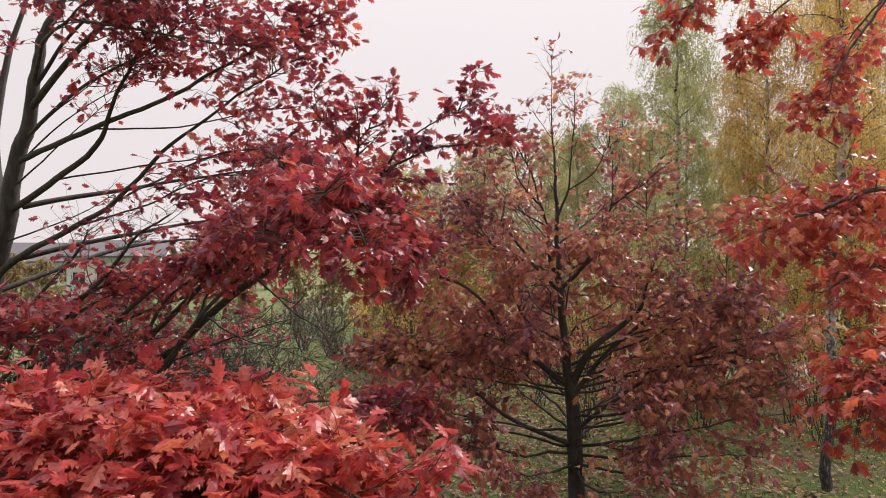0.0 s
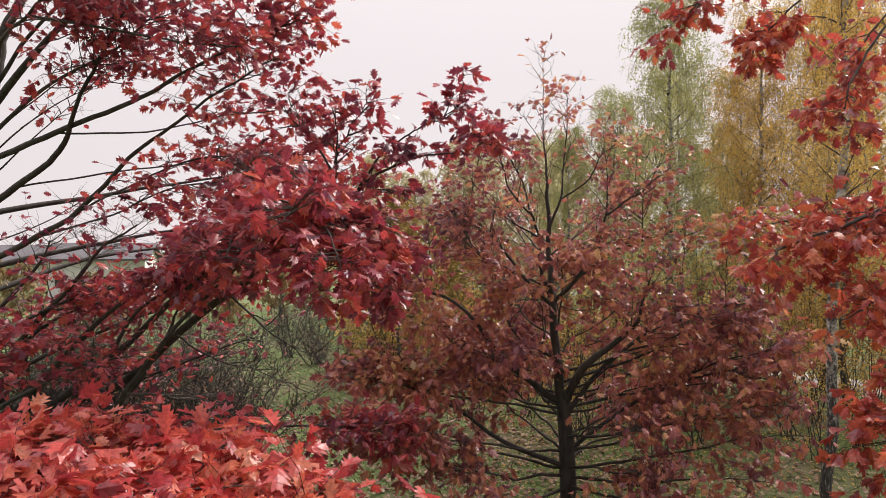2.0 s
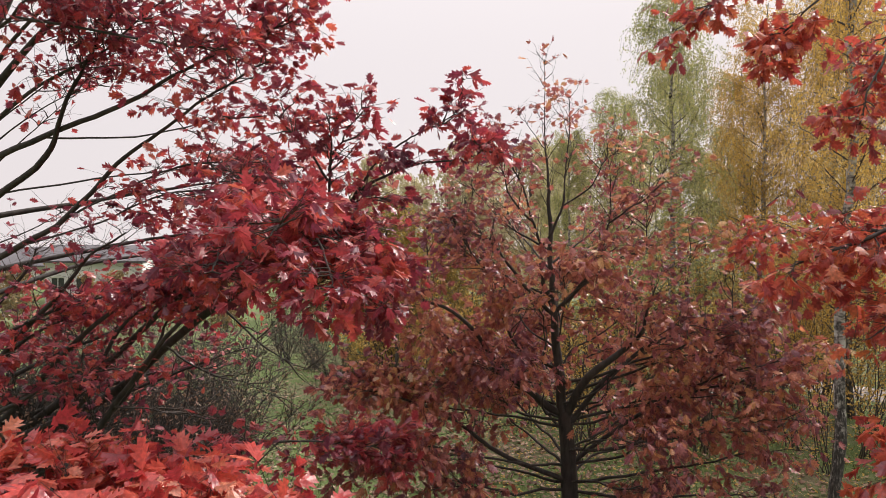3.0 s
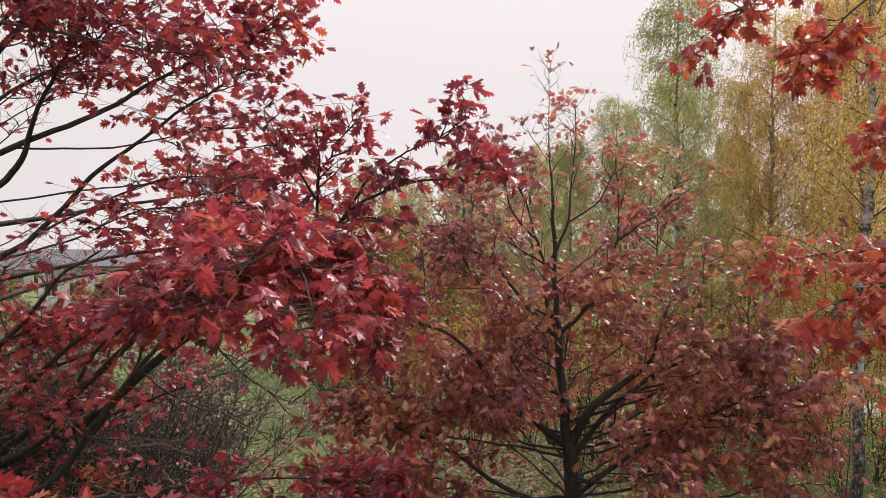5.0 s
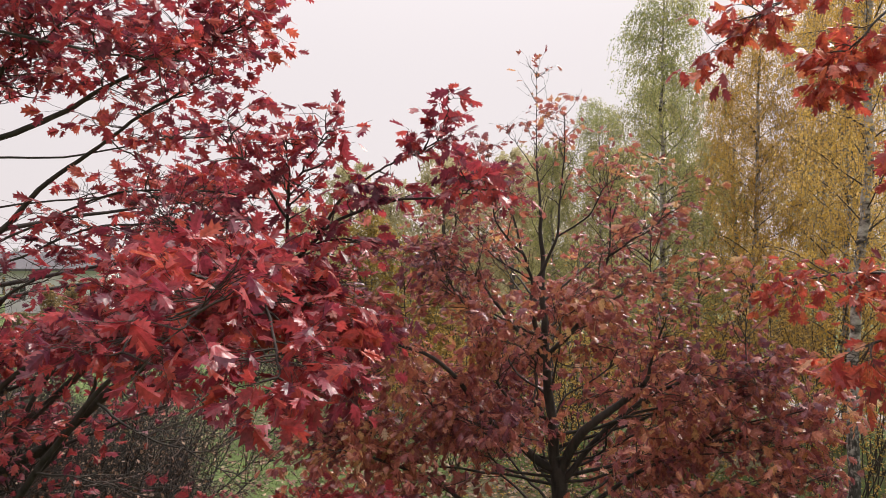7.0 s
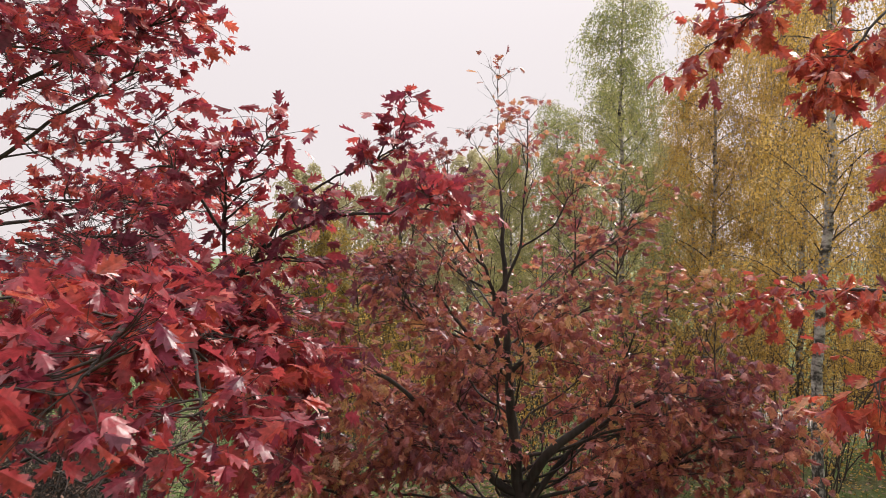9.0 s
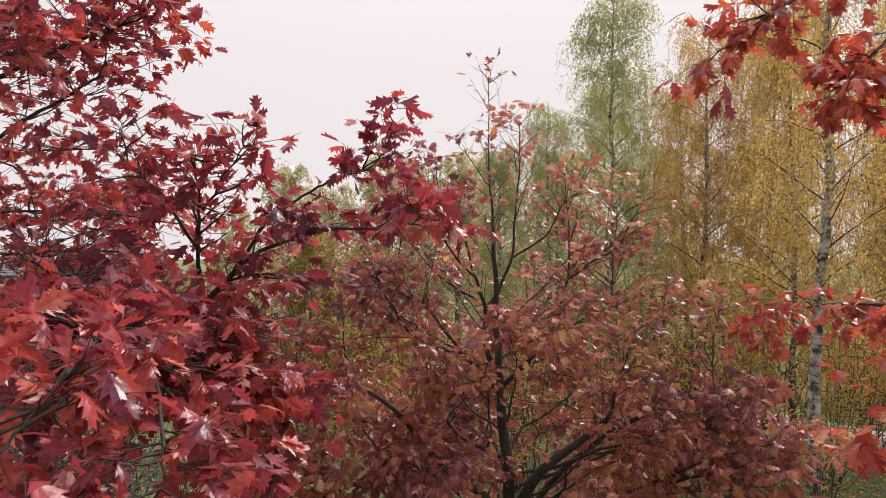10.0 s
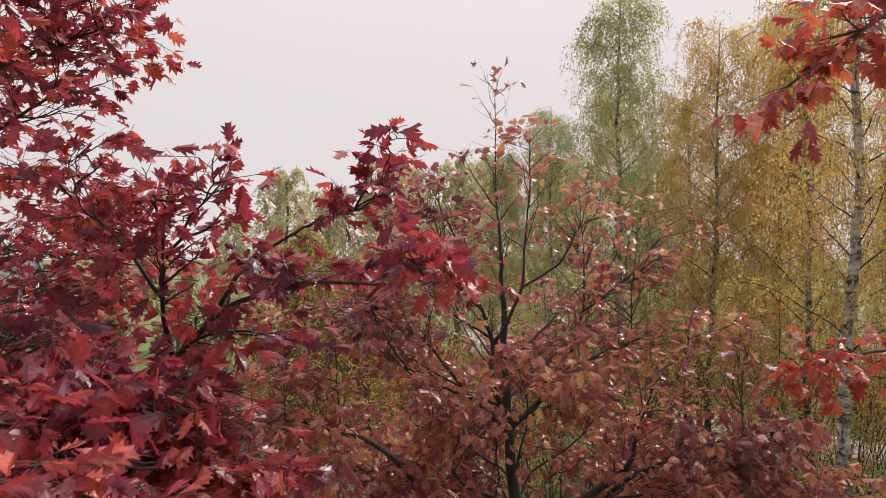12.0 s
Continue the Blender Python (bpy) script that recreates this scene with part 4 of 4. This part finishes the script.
def build_right_oak():
    t = Oak("red_oak", (6.9, 8.2, 0), "red oak with hanging orange and scarlet leaves", "flame", 0.108, (2.0, 5.2), tumble=0.65, lush=0.8, fine=0.6)
    t.wood("trunk", [(6.9, 8.2, -0.1), (6.85, 8.2, 1.5), (6.8, 8.15, 3.0), (6.7, 8.1, 4.5), (6.75, 8.1, 6.5), (6.7, 8.1, 9.0)], 0.2, 0.03, 0.02, 12)
    down = dict(lift=-0.05, hang=-0.35)
    t.opening((2.6, 6.0, 4.15), (0.7, 0.9, 0.33), 0.75)
    t.limb([(6.72, 8.1, 6.4), (5.5, 7.6, 7.5), (4.2, 7.0, 7.6), (3.2, 6.7, 7.25), (2.5, 6.55, 6.88), (2.05, 6.5, 6.58)], 0.024, 0.003, 20, 0.3, 4, 0.2, 5, 0.45, bare=0.15, **down)
    t.limb([(4.2, 7.0, 7.6), (3.6, 6.8, 7.1), (3.1, 6.6, 6.7), (2.85, 6.6, 6.4)], 0.016, 0.004, 12, 0.24, 4, 0.2, 6, 0.4, **down)
    t.limb([(5.0, 7.3, 7.5), (4.4, 7.0, 6.9), (3.9, 6.8, 6.3), (3.7, 6.7, 5.85)], 0.02, 0.005, 10, 0.3, 4, 0.22, 6, 0.35, **down)
    t.limb([(6.75, 8.1, 6.0), (5.8, 7.6, 7.3), (4.9, 7.2, 7.3), (4.3, 7.2, 6.8), (4.1, 7.3, 6.3)], 0.024, 0.004, 18, 0.4, 4, 0.26, 5, 0.4, bare=0.15, **down)
    t.limb([(6.75, 8.1, 3.6), (5.4, 7.1, 4.7), (4.2, 6.4, 5.05), (3.3, 6.1, 4.85), (2.85, 6.2, 4.65)], 0.05, 0.006, 26, 0.42, 5, 0.28, 7, 0.35, **down)
    t.limb([(6.7, 8.1, 4.2), (5.6, 8.5, 4.9), (4.7, 8.9, 5.05), (4.0, 9.0, 4.95)], 0.04, 0.006, 16, 0.36, 5, 0.28, 6, 0.4, **down)
    t.limb([(6.75, 8.1, 3.0), (5.6, 7.2, 3.9), (4.6, 6.4, 4.35), (3.8, 6.0, 4.35), (3.3, 5.8, 4.2)], 0.04, 0.006, 22, 0.45, 5, 0.28, 6, 0.4, bare=0.2, **down)
    t.limb([(6.8, 8.1, 2.3), (5.3, 6.7, 2.9), (4.3, 5.7, 3.4), (3.5, 5.1, 3.6), (2.9, 4.8, 3.5)], 0.04, 0.006, 26, 0.45, 5, 0.28, 7, 0.4, **down)
    t.finish()


def build_sapling():
    t = Oak("young_oak", (-5.6, 12.8, 0), "small oak sapling with orange leaves", "orange", 0.13, (-5.5, 12))
    t.wood("trunk", [(-5.6, 12.8, -0.05), (-5.6, 12.8, 0.6), (-5.5, 12.8, 1.2)], 0.03, 0.008, 0.01, 6)
    for i in range(6):
        a = i * 2.4
        t.limb([(-5.6, 12.8, 0.35 + 0.12 * i), (-5.6 + 0.5 * math.cos(a), 12.8 + 0.5 * math.sin(a), 0.7 + 0.12 * i), (-5.6 + 0.9 * math.cos(a), 12.8 + 0.9 * math.sin(a), 0.75 + 0.12 * i)], 0.012, 0.004, 8, 0.4, 4, 0.25, 6, 0.2)
    t.finish(60)


build_left_oak()
build_near_oak()
build_centre_oak()
build_right_oak()
build_sapling()


# ---------------------------------------------------------------- birches and far trees
def build_birch(at, label, colour, tall, girth, spread, limbs=26, strands=14, per=34, leaf=0.055, first=0.25, lean=0.0, group="birch grove", bark="birch_bark", name="birch", wispy=True):
    """A weeping birch: a white stem, rising limbs, and long hanging strands of small leaves."""
    ob = thing(name, at, label, "tree", group)
    line, rad = stem([(0, 0, -0.1), (lean * 0.2, 0.05, tall * 0.25), (lean * 0.5, -0.05, tall * 0.5), (lean * 0.8, 0.05, tall * 0.75), (lean, 0, tall)], girth, 0.015, 10, 0.03)
    v, f = tubes(line[None], rad[None], 10)
    part("trunk", mesh_of("trunk", v, f, MAT[bark]), ob)
    n = limbs
    u = first + (0.97 - first) * np.linspace(0, 1, n) ** 0.9
    p, T = along(np.repeat(line[None], n, axis=0), u)
    a = np.arange(n) * 2.4 + rng.normal(0, 0.3, n)
    out = np.stack([np.cos(a), np.sin(a), np.full(n, 0.95)], axis=-1)
    length = spread * (1.15 - 0.85 * (u - first) / (1 - first)) * rng.uniform(0.8, 1.2, n)
    B = shoots(p, out, length, 9, bend=-0.07, wobble=0.1)
    for i in range(n):
        v, f = tubes(B[i:i + 1], (0.005 + 0.006 * length[i]) * np.linspace(1, 0.15, 9)[None], 4)
        part("branch", mesh_of("branch", v, f, MAT["twig_bark"]), ob)
    m = n * strands
    p2, T2 = along(np.repeat(B, strands, axis=0), 0.2 + 0.8 * rng.random(m))
    drop = rng.uniform(0.35, 1.15, m) * (0.7 + 0.25 * spread)
    W = shoots(p2, 0.45 * T2 + rng.normal(0, 0.4, (m, 3)), drop, 7, bend=-0.75, wobble=0.12)
    if wispy:
        v, f = tubes(W[:, ::2], np.full((m, 4), 0.003), 3)
        part("twig_growth", mesh_of("twig_growth", v, f, MAT["grey_bark"]), ob, "", "stuff")
    k = m * per
    p3, T3 = along(np.repeat(W, per, axis=0), 0.05 + 0.95 * rng.random(k))
    p3 = p3 + rng.normal(0, 0.05, (k, 3))
    d3 = unit(0.3 * T3 + rng.normal(0, 0.6, (k, 3)) - 0.5 * UP)
    part("foliage", leaf_mesh("foliage", [DIAMOND], p3, d3, unit(rng.normal(0, 1, (k, 3))), leaf * rng.uniform(0.7, 1.4, k), MAT[colour]), ob, "", "stuff")
    return ob


green = build_birch((7.3, 21.5, 0), "tall weeping birch with thin yellow-green leaves", "birch_green", 13.0, 0.1, 2.5, 56, 30, 24, 0.058, 0.08)
gold = build_birch((9.7, 21.3, 0), "tall weeping birch with golden leaves and white trunk", "birch_gold", 12.2, 0.1, 2.5, 52, 30, 22, 0.055, 0.1, 0.4)
near_birch = build_birch((7.25, 13.0, 0), "slim birch with white trunk and golden leaves", "birch_gold", 14.5, 0.105, 1.7, 54, 24, 26, 0.042, 0.3, 0.5)
for x, y, turn, s in ((11.8, 20.0, 70, 1.05), (10.9, 24.0, 160, 0.9), (14.2, 18.5, 250, 1.05), (13.4, 24.0, 300, 1.1), (12.6, 16.4, 20, 0.95), (17.5, 21.5, 110, 1.15), (21, 18, 30, 1.1)):
    copy_thing(gold, pose(x, y, 0, 0, 0, turn)).scale = (s, s, s)
for x, y, turn, s in ((5.2, 26.5, 40, 0.72), (7.2, 27.5, 130, 0.85), (10.2, 29.0, 200, 0.95)):
    copy_thing(green, pose(x, y, 0, 0, 0, turn)).scale = (s, s, s)
olive = build_birch((-1.1, 24.0, 0), "small tree with dense olive-yellow leaves", "olive", 6.4, 0.07, 1.7, 34, 20, 22, 0.085, 0.05, group="", bark="grey_bark", name="tree")
copy_thing(olive, pose(0.7, 26.0, 0, 0, 0, 140)).scale = (0.9, 0.9, 0.9)

# haze over the distant trees is put into their leaf colours
pale = build_birch((2.0, 40.0, 0), "distant tree with green autumn leaves, paled for haze", "hazed_green", 10.5, 0.2, 3.4, 34, 18, 24, 0.15, 0.1, group="distant trees", bark="grey_bark", name="tree", wispy=False)
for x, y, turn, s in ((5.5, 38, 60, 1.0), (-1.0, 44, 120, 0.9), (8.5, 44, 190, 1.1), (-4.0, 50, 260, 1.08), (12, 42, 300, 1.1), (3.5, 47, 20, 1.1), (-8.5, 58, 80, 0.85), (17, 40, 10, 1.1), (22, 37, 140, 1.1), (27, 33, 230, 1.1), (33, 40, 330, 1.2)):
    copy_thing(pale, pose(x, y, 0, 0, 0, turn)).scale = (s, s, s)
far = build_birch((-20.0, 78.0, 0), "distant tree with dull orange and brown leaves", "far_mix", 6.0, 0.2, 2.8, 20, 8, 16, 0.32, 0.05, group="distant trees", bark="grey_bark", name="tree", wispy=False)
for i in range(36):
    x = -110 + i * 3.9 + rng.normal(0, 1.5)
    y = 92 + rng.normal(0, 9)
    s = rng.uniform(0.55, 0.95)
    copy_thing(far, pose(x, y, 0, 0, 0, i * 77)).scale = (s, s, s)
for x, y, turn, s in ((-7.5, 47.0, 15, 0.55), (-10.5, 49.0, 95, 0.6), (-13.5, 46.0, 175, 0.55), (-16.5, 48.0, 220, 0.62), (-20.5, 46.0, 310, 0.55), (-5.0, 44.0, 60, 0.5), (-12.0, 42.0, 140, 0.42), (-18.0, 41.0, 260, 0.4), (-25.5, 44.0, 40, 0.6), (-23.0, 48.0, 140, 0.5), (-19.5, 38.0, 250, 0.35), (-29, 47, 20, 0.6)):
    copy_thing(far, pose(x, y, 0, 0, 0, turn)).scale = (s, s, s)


# ---------------------------------------------------------------- shrubs
def build_shrub(at, label, tall, stems, colour=None, per=4, leaf=0.05, spread=0.45, bark="grey_bark", group="shrubs", dense=14):
    ob = thing("shrub", at, label, "shrub", group)
    n = stems
    base = np.stack([rng.normal(0, 0.12, n), rng.normal(0, 0.12, n), np.full(n, -0.05)], axis=-1)
    way = np.stack([rng.normal(0, spread, n), rng.normal(0, spread, n), np.ones(n)], axis=-1)
    S = shoots(base, way, tall * rng.uniform(0.7, 1.15, n), 9, 0.03, 0.12)
    for i in range(n):
        v, f = tubes(S[i:i + 1], 0.018 * np.linspace(1, 0.2, 9)[None], 5)
        part("stem", mesh_of("stem", v, f, MAT[bark]), ob)
    m = n * dense
    p, T = along(np.repeat(S, dense, axis=0), 0.2 + 0.8 * rng.random(m))
    W = shoots(p, 0.6 * T + rng.normal(0, 0.6, (m, 3)), tall * rng.uniform(0.12, 0.32, m), 4, 0.03, 0.2)
    v, f = tubes(W, np.full((m, 1), 0.006) * np.linspace(1, 0.4, 4)[None], 3)
    part("twig_growth", mesh_of("twig_growth", v, f, MAT[bark]), ob, "", "stuff")
    if colour:
        k = m * per
        p3, T3 = along(np.repeat(W, per, axis=0), rng.random(k))
        part("foliage", leaf_mesh("foliage", [DIAMOND], p3, unit(T3 + rng.normal(0, 0.7, (k, 3))), unit(UP + rng.normal(0, 0.8, (k, 3))), leaf * rng.uniform(0.7, 1.4, k), MAT[colour]), ob, "", "stuff")
    return ob


bare = build_shrub((-4.6, 29.0, 0), "bare grey shrub with many thin twigs", 2.5, 18, "litter", 2, 0.05, spread=0.6, bark="shrub_bark", dense=40)
for x, y, turn, s in ((-6.8, 16.4, 40, 1.0), (-5.4, 17.4, 120, 1.05), (-8.3, 17.6, 200, 1.1), (-4.4, 16.2, 20, 0.85), (-6.6, 19.2, 300, 1.2), (-5.2, 12.4, 250, 1.3), (-6.3, 12.3, 25, 1.35), (-4.3, 13.5, 110, 1.15), (-7.5, 12.6, 190, 1.35), (-5.2, 15.2, 250, 0.9), (-7.4, 14.6, 330, 0.9), (-6.2, 13.8, 10, 0.75), (-4.9, 13.9, 90, 0.75), (-6.0, 16.0, 280, 1.05), (-7.8, 16.0, 60, 1.1), (-5.7, 13.3, 45, 0.8), (-7.0, 13.0, 165, 0.85), (-4.6, 12.8, 285, 0.7), (-5.5, 14.6, 75, 0.95), (-6.6, 15.2, 215, 1.0), (-9.2, 15.6, 130, 1.1), (-3.3, 25.5, 80, 0.9), (-6.2, 31.0, 10, 1.1), (-9.5, 27.0, 70, 1.1), (-12.0, 24.0, 170, 1.2)):
    copy_thing(bare, pose(x, y, 0, 0, 0, turn)).scale = (s, s, s)
thin = build_shrub((5.4, 16.5, 0), "thin-stemmed shrub with sparse yellow leaves", 4.2, 8, "birch_gold", 9, 0.07, 0.2, "twig_bark")
for x, y, turn, s in ((7.0, 18.2, 50, 1.1), (8.8, 17.4, 100, 1.0), (4.0, 18.5, 170, 0.9), (10.2, 19.0, 220, 1.15), (6.2, 20.5, 280, 1.0), (2.8, 20.0, 320, 0.8), (12.2, 20.4, 20, 1.0), (8.4, 15.4, 140, 0.7), (1.2, 19.0, 250, 0.8), (-1.0, 22.5, 90, 1.15), (0.6, 24.5, 200, 1.2), (-0.2, 20.6, 30, 0.9), (1.9, 22.4, 150, 1.1), (-1.9, 25.5, 290, 1.2), (4.6, 22.0, 300, 1.1), (3.0, 25.0, 10, 1.1), (15.5, 19.8, 60, 1.0), (13.8, 16.0, 260, 0.8), (5.0, 19.6, 15, 0.95), (7.9, 20.2, 75, 1.1), (9.4, 21.3, 135, 1.05), (6.4, 17.2, 195, 0.85), (9.9, 16.4, 255, 0.85), (11.2, 17.9, 315, 1.0), (3.4, 16.6, 105, 0.7), (8.0, 23.0, 45, 1.15), (5.6, 23.6, 215, 1.15), (10.9, 22.4, 285, 1.0), (13.6, 19.2, 345, 0.9), (12.9, 23.6, 165, 1.1), (14.6, 20.9, 5, 0.9)):
    copy_thing(thin, pose(x, y, 0, 0, 0, turn)).scale = (s, s, s)


bush = build_shrub((3.6, 27.5, 0), "low bush with dull yellow and brown leaves", 2.6, 12, "birch_gold", 12, 0.09, 0.5, "twig_bark", dense=20)
for i in range(26):
    x, y = -2.5 + 1.1 * i + rng.normal(0, 0.5), 29.5 - 0.2 * i + rng.uniform(-2.5, 4.0)
    if abs(x - 13) < 2.0 or abs(x - 15.5) < 1.5:
        y += 5.0
    s = rng.uniform(0.75, 1.25)
    copy_thing(bush, pose(x, y, 0, 0, 0, i * 67)).scale = (s, s, s)


# ---------------------------------------------------------------- houses
MAT["roof"] = plain("slate_roof", (0.07, 0.065, 0.075), (0.13, 0.12, 0.13), 3.0, 0.7, 0.01, (1, 6, 6))
MAT["render"] = plain("pale_render", (0.62, 0.62, 0.62), (0.76, 0.75, 0.74), 1.2, 0.9)
MAT["pane"] = plain("dark_glass", (0.03, 0.035, 0.04), (0.06, 0.065, 0.07), 2.0, 0.1)
MAT["frame"] = plain("white_frame", (0.7, 0.7, 0.7), (0.8, 0.8, 0.8), 6.0, 0.5)


def box(bm_verts, x0, y0, z0, x1, y1, z1):
    i = sum(len(v) for v, f in bm_verts)
    v = np.array([(x, y, z) for x in (x0, x1) for y in (y0, y1) for z in (z0, z1)], float)
    f = np.array([(0, 1, 3, 2), (4, 6, 7, 5), (0, 4, 5, 1), (2, 3, 7, 6), (0, 2, 6, 4), (1, 5, 7, 3)])
    bm_verts.append((v, f))


def build_house(at, turn, wide, deep, eave, ridge, label):
    """A low house with a ridged roof: walls with window recesses, frames and panes."""
    ob = thing("house", at, label, "house")
    ob.rotation_euler[2] = radians(turn)
    w, d = wide / 2, deep / 2
    spots = [(-w + wide * (k + 0.5) / 4, 1.1 if k != 2 else 0.0, 1.2, 1.3 if k != 2 else 2.3) for k in range(4)]
    pieces, x = [], -w
    for cx, z, ww, hh in spots:                              # front wall, open at the windows and the door
        box(pieces, x, -d, -0.1, cx - ww / 2, -d + 0.3, eave)
        if z > 0:
            box(pieces, cx - ww / 2, -d, -0.1, cx + ww / 2, -d + 0.3, z)
        box(pieces, cx - ww / 2, -d, z + hh, cx + ww / 2, -d + 0.3, eave)
        x = cx + ww / 2
    box(pieces, x, -d, -0.1, w, -d + 0.3, eave)
    box(pieces, -w, d - 0.3, -0.1, w, d, eave)
    box(pieces, -w, -d + 0.3, -0.1, -w + 0.3, d - 0.3, eave)
    box(pieces, w - 0.3, -d + 0.3, -0.1, w, d - 0.3, eave)
    for s in (-w, w - 0.3):                                  # gables
        v = np.array([(s, -d, eave), (s, d, eave), (s, 0, ridge - 0.1), (s, 0, ridge - 0.1), (s + 0.3, -d, eave), (s + 0.3, d, eave), (s + 0.3, 0, ridge - 0.1), (s + 0.3, 0, ridge - 0.1)])
        pieces.append((v, np.array([(0, 1, 2, 3), (4, 7, 6, 5), (0, 4, 5, 1), (1, 5, 6, 2), (0, 3, 7, 4)])))
    for piece in pieces:
        part("wall", mesh_of("wall", *piece, MAT["render"], False), ob)
    for s in (-1, 1):
        v = np.array([(x, y * s, z + dz) for x in (-w - 0.5, w + 0.5) for y, z in ((0.0, ridge), (d + 0.5, eave - 0.5 * (ridge - eave) / d)) for dz in (0, 0.18)])
        f = np.array([(0, 1, 3, 2), (4, 6, 7, 5), (0, 4, 5, 1), (2, 3, 7, 6), (0, 2, 6, 4), (1, 5, 7, 3)])
        part("roof", mesh_of("roof", v, f, MAT["roof"], False), ob)
    pieces = []
    box(pieces, w * 0.4, -0.3, ridge - 0.4, w * 0.4 + 0.6, 0.3, ridge + 0.7)
    part("chimney", mesh_of("chimney", *merge(pieces), MAT["render"], False), ob)
    for cx, z, ww, hh in spots:
        rim = []
        for x0, x1, z0, z1 in ((-ww / 2, -ww / 2 + 0.08, 0, hh), (ww / 2 - 0.08, ww / 2, 0, hh), (-ww / 2 + 0.08, ww / 2 - 0.08, 0, 0.08), (-ww / 2 + 0.08, ww / 2 - 0.08, hh - 0.08, hh), (-0.03, 0.03, 0.08, hh - 0.08)):
            box(rim, cx + x0, -d + 0.1, z + z0, cx + x1, -d + 0.17, z + z1)
        win = part("window" if z > 0 else "door", mesh_of("window_frame", *merge(rim), MAT["frame"], False), ob)
        glass = []
        box(glass, cx - ww / 2, -d + 0.18, z, cx + ww / 2, -d + 0.2, z + hh)
        part("pane", mesh_of("pane", *merge(glass), MAT["pane"], False), win)
    return ob


build_house((-31.5, 68.0, 0), 12, 8.2, 6.5, 3.9, 5.2, "distant low house with pale walls and grey roof")
build_house((-54.0, 96.0, 0), 30, 9.0, 7.0, 3.0, 5.2, "distant whitish house with a grey ridged roof")
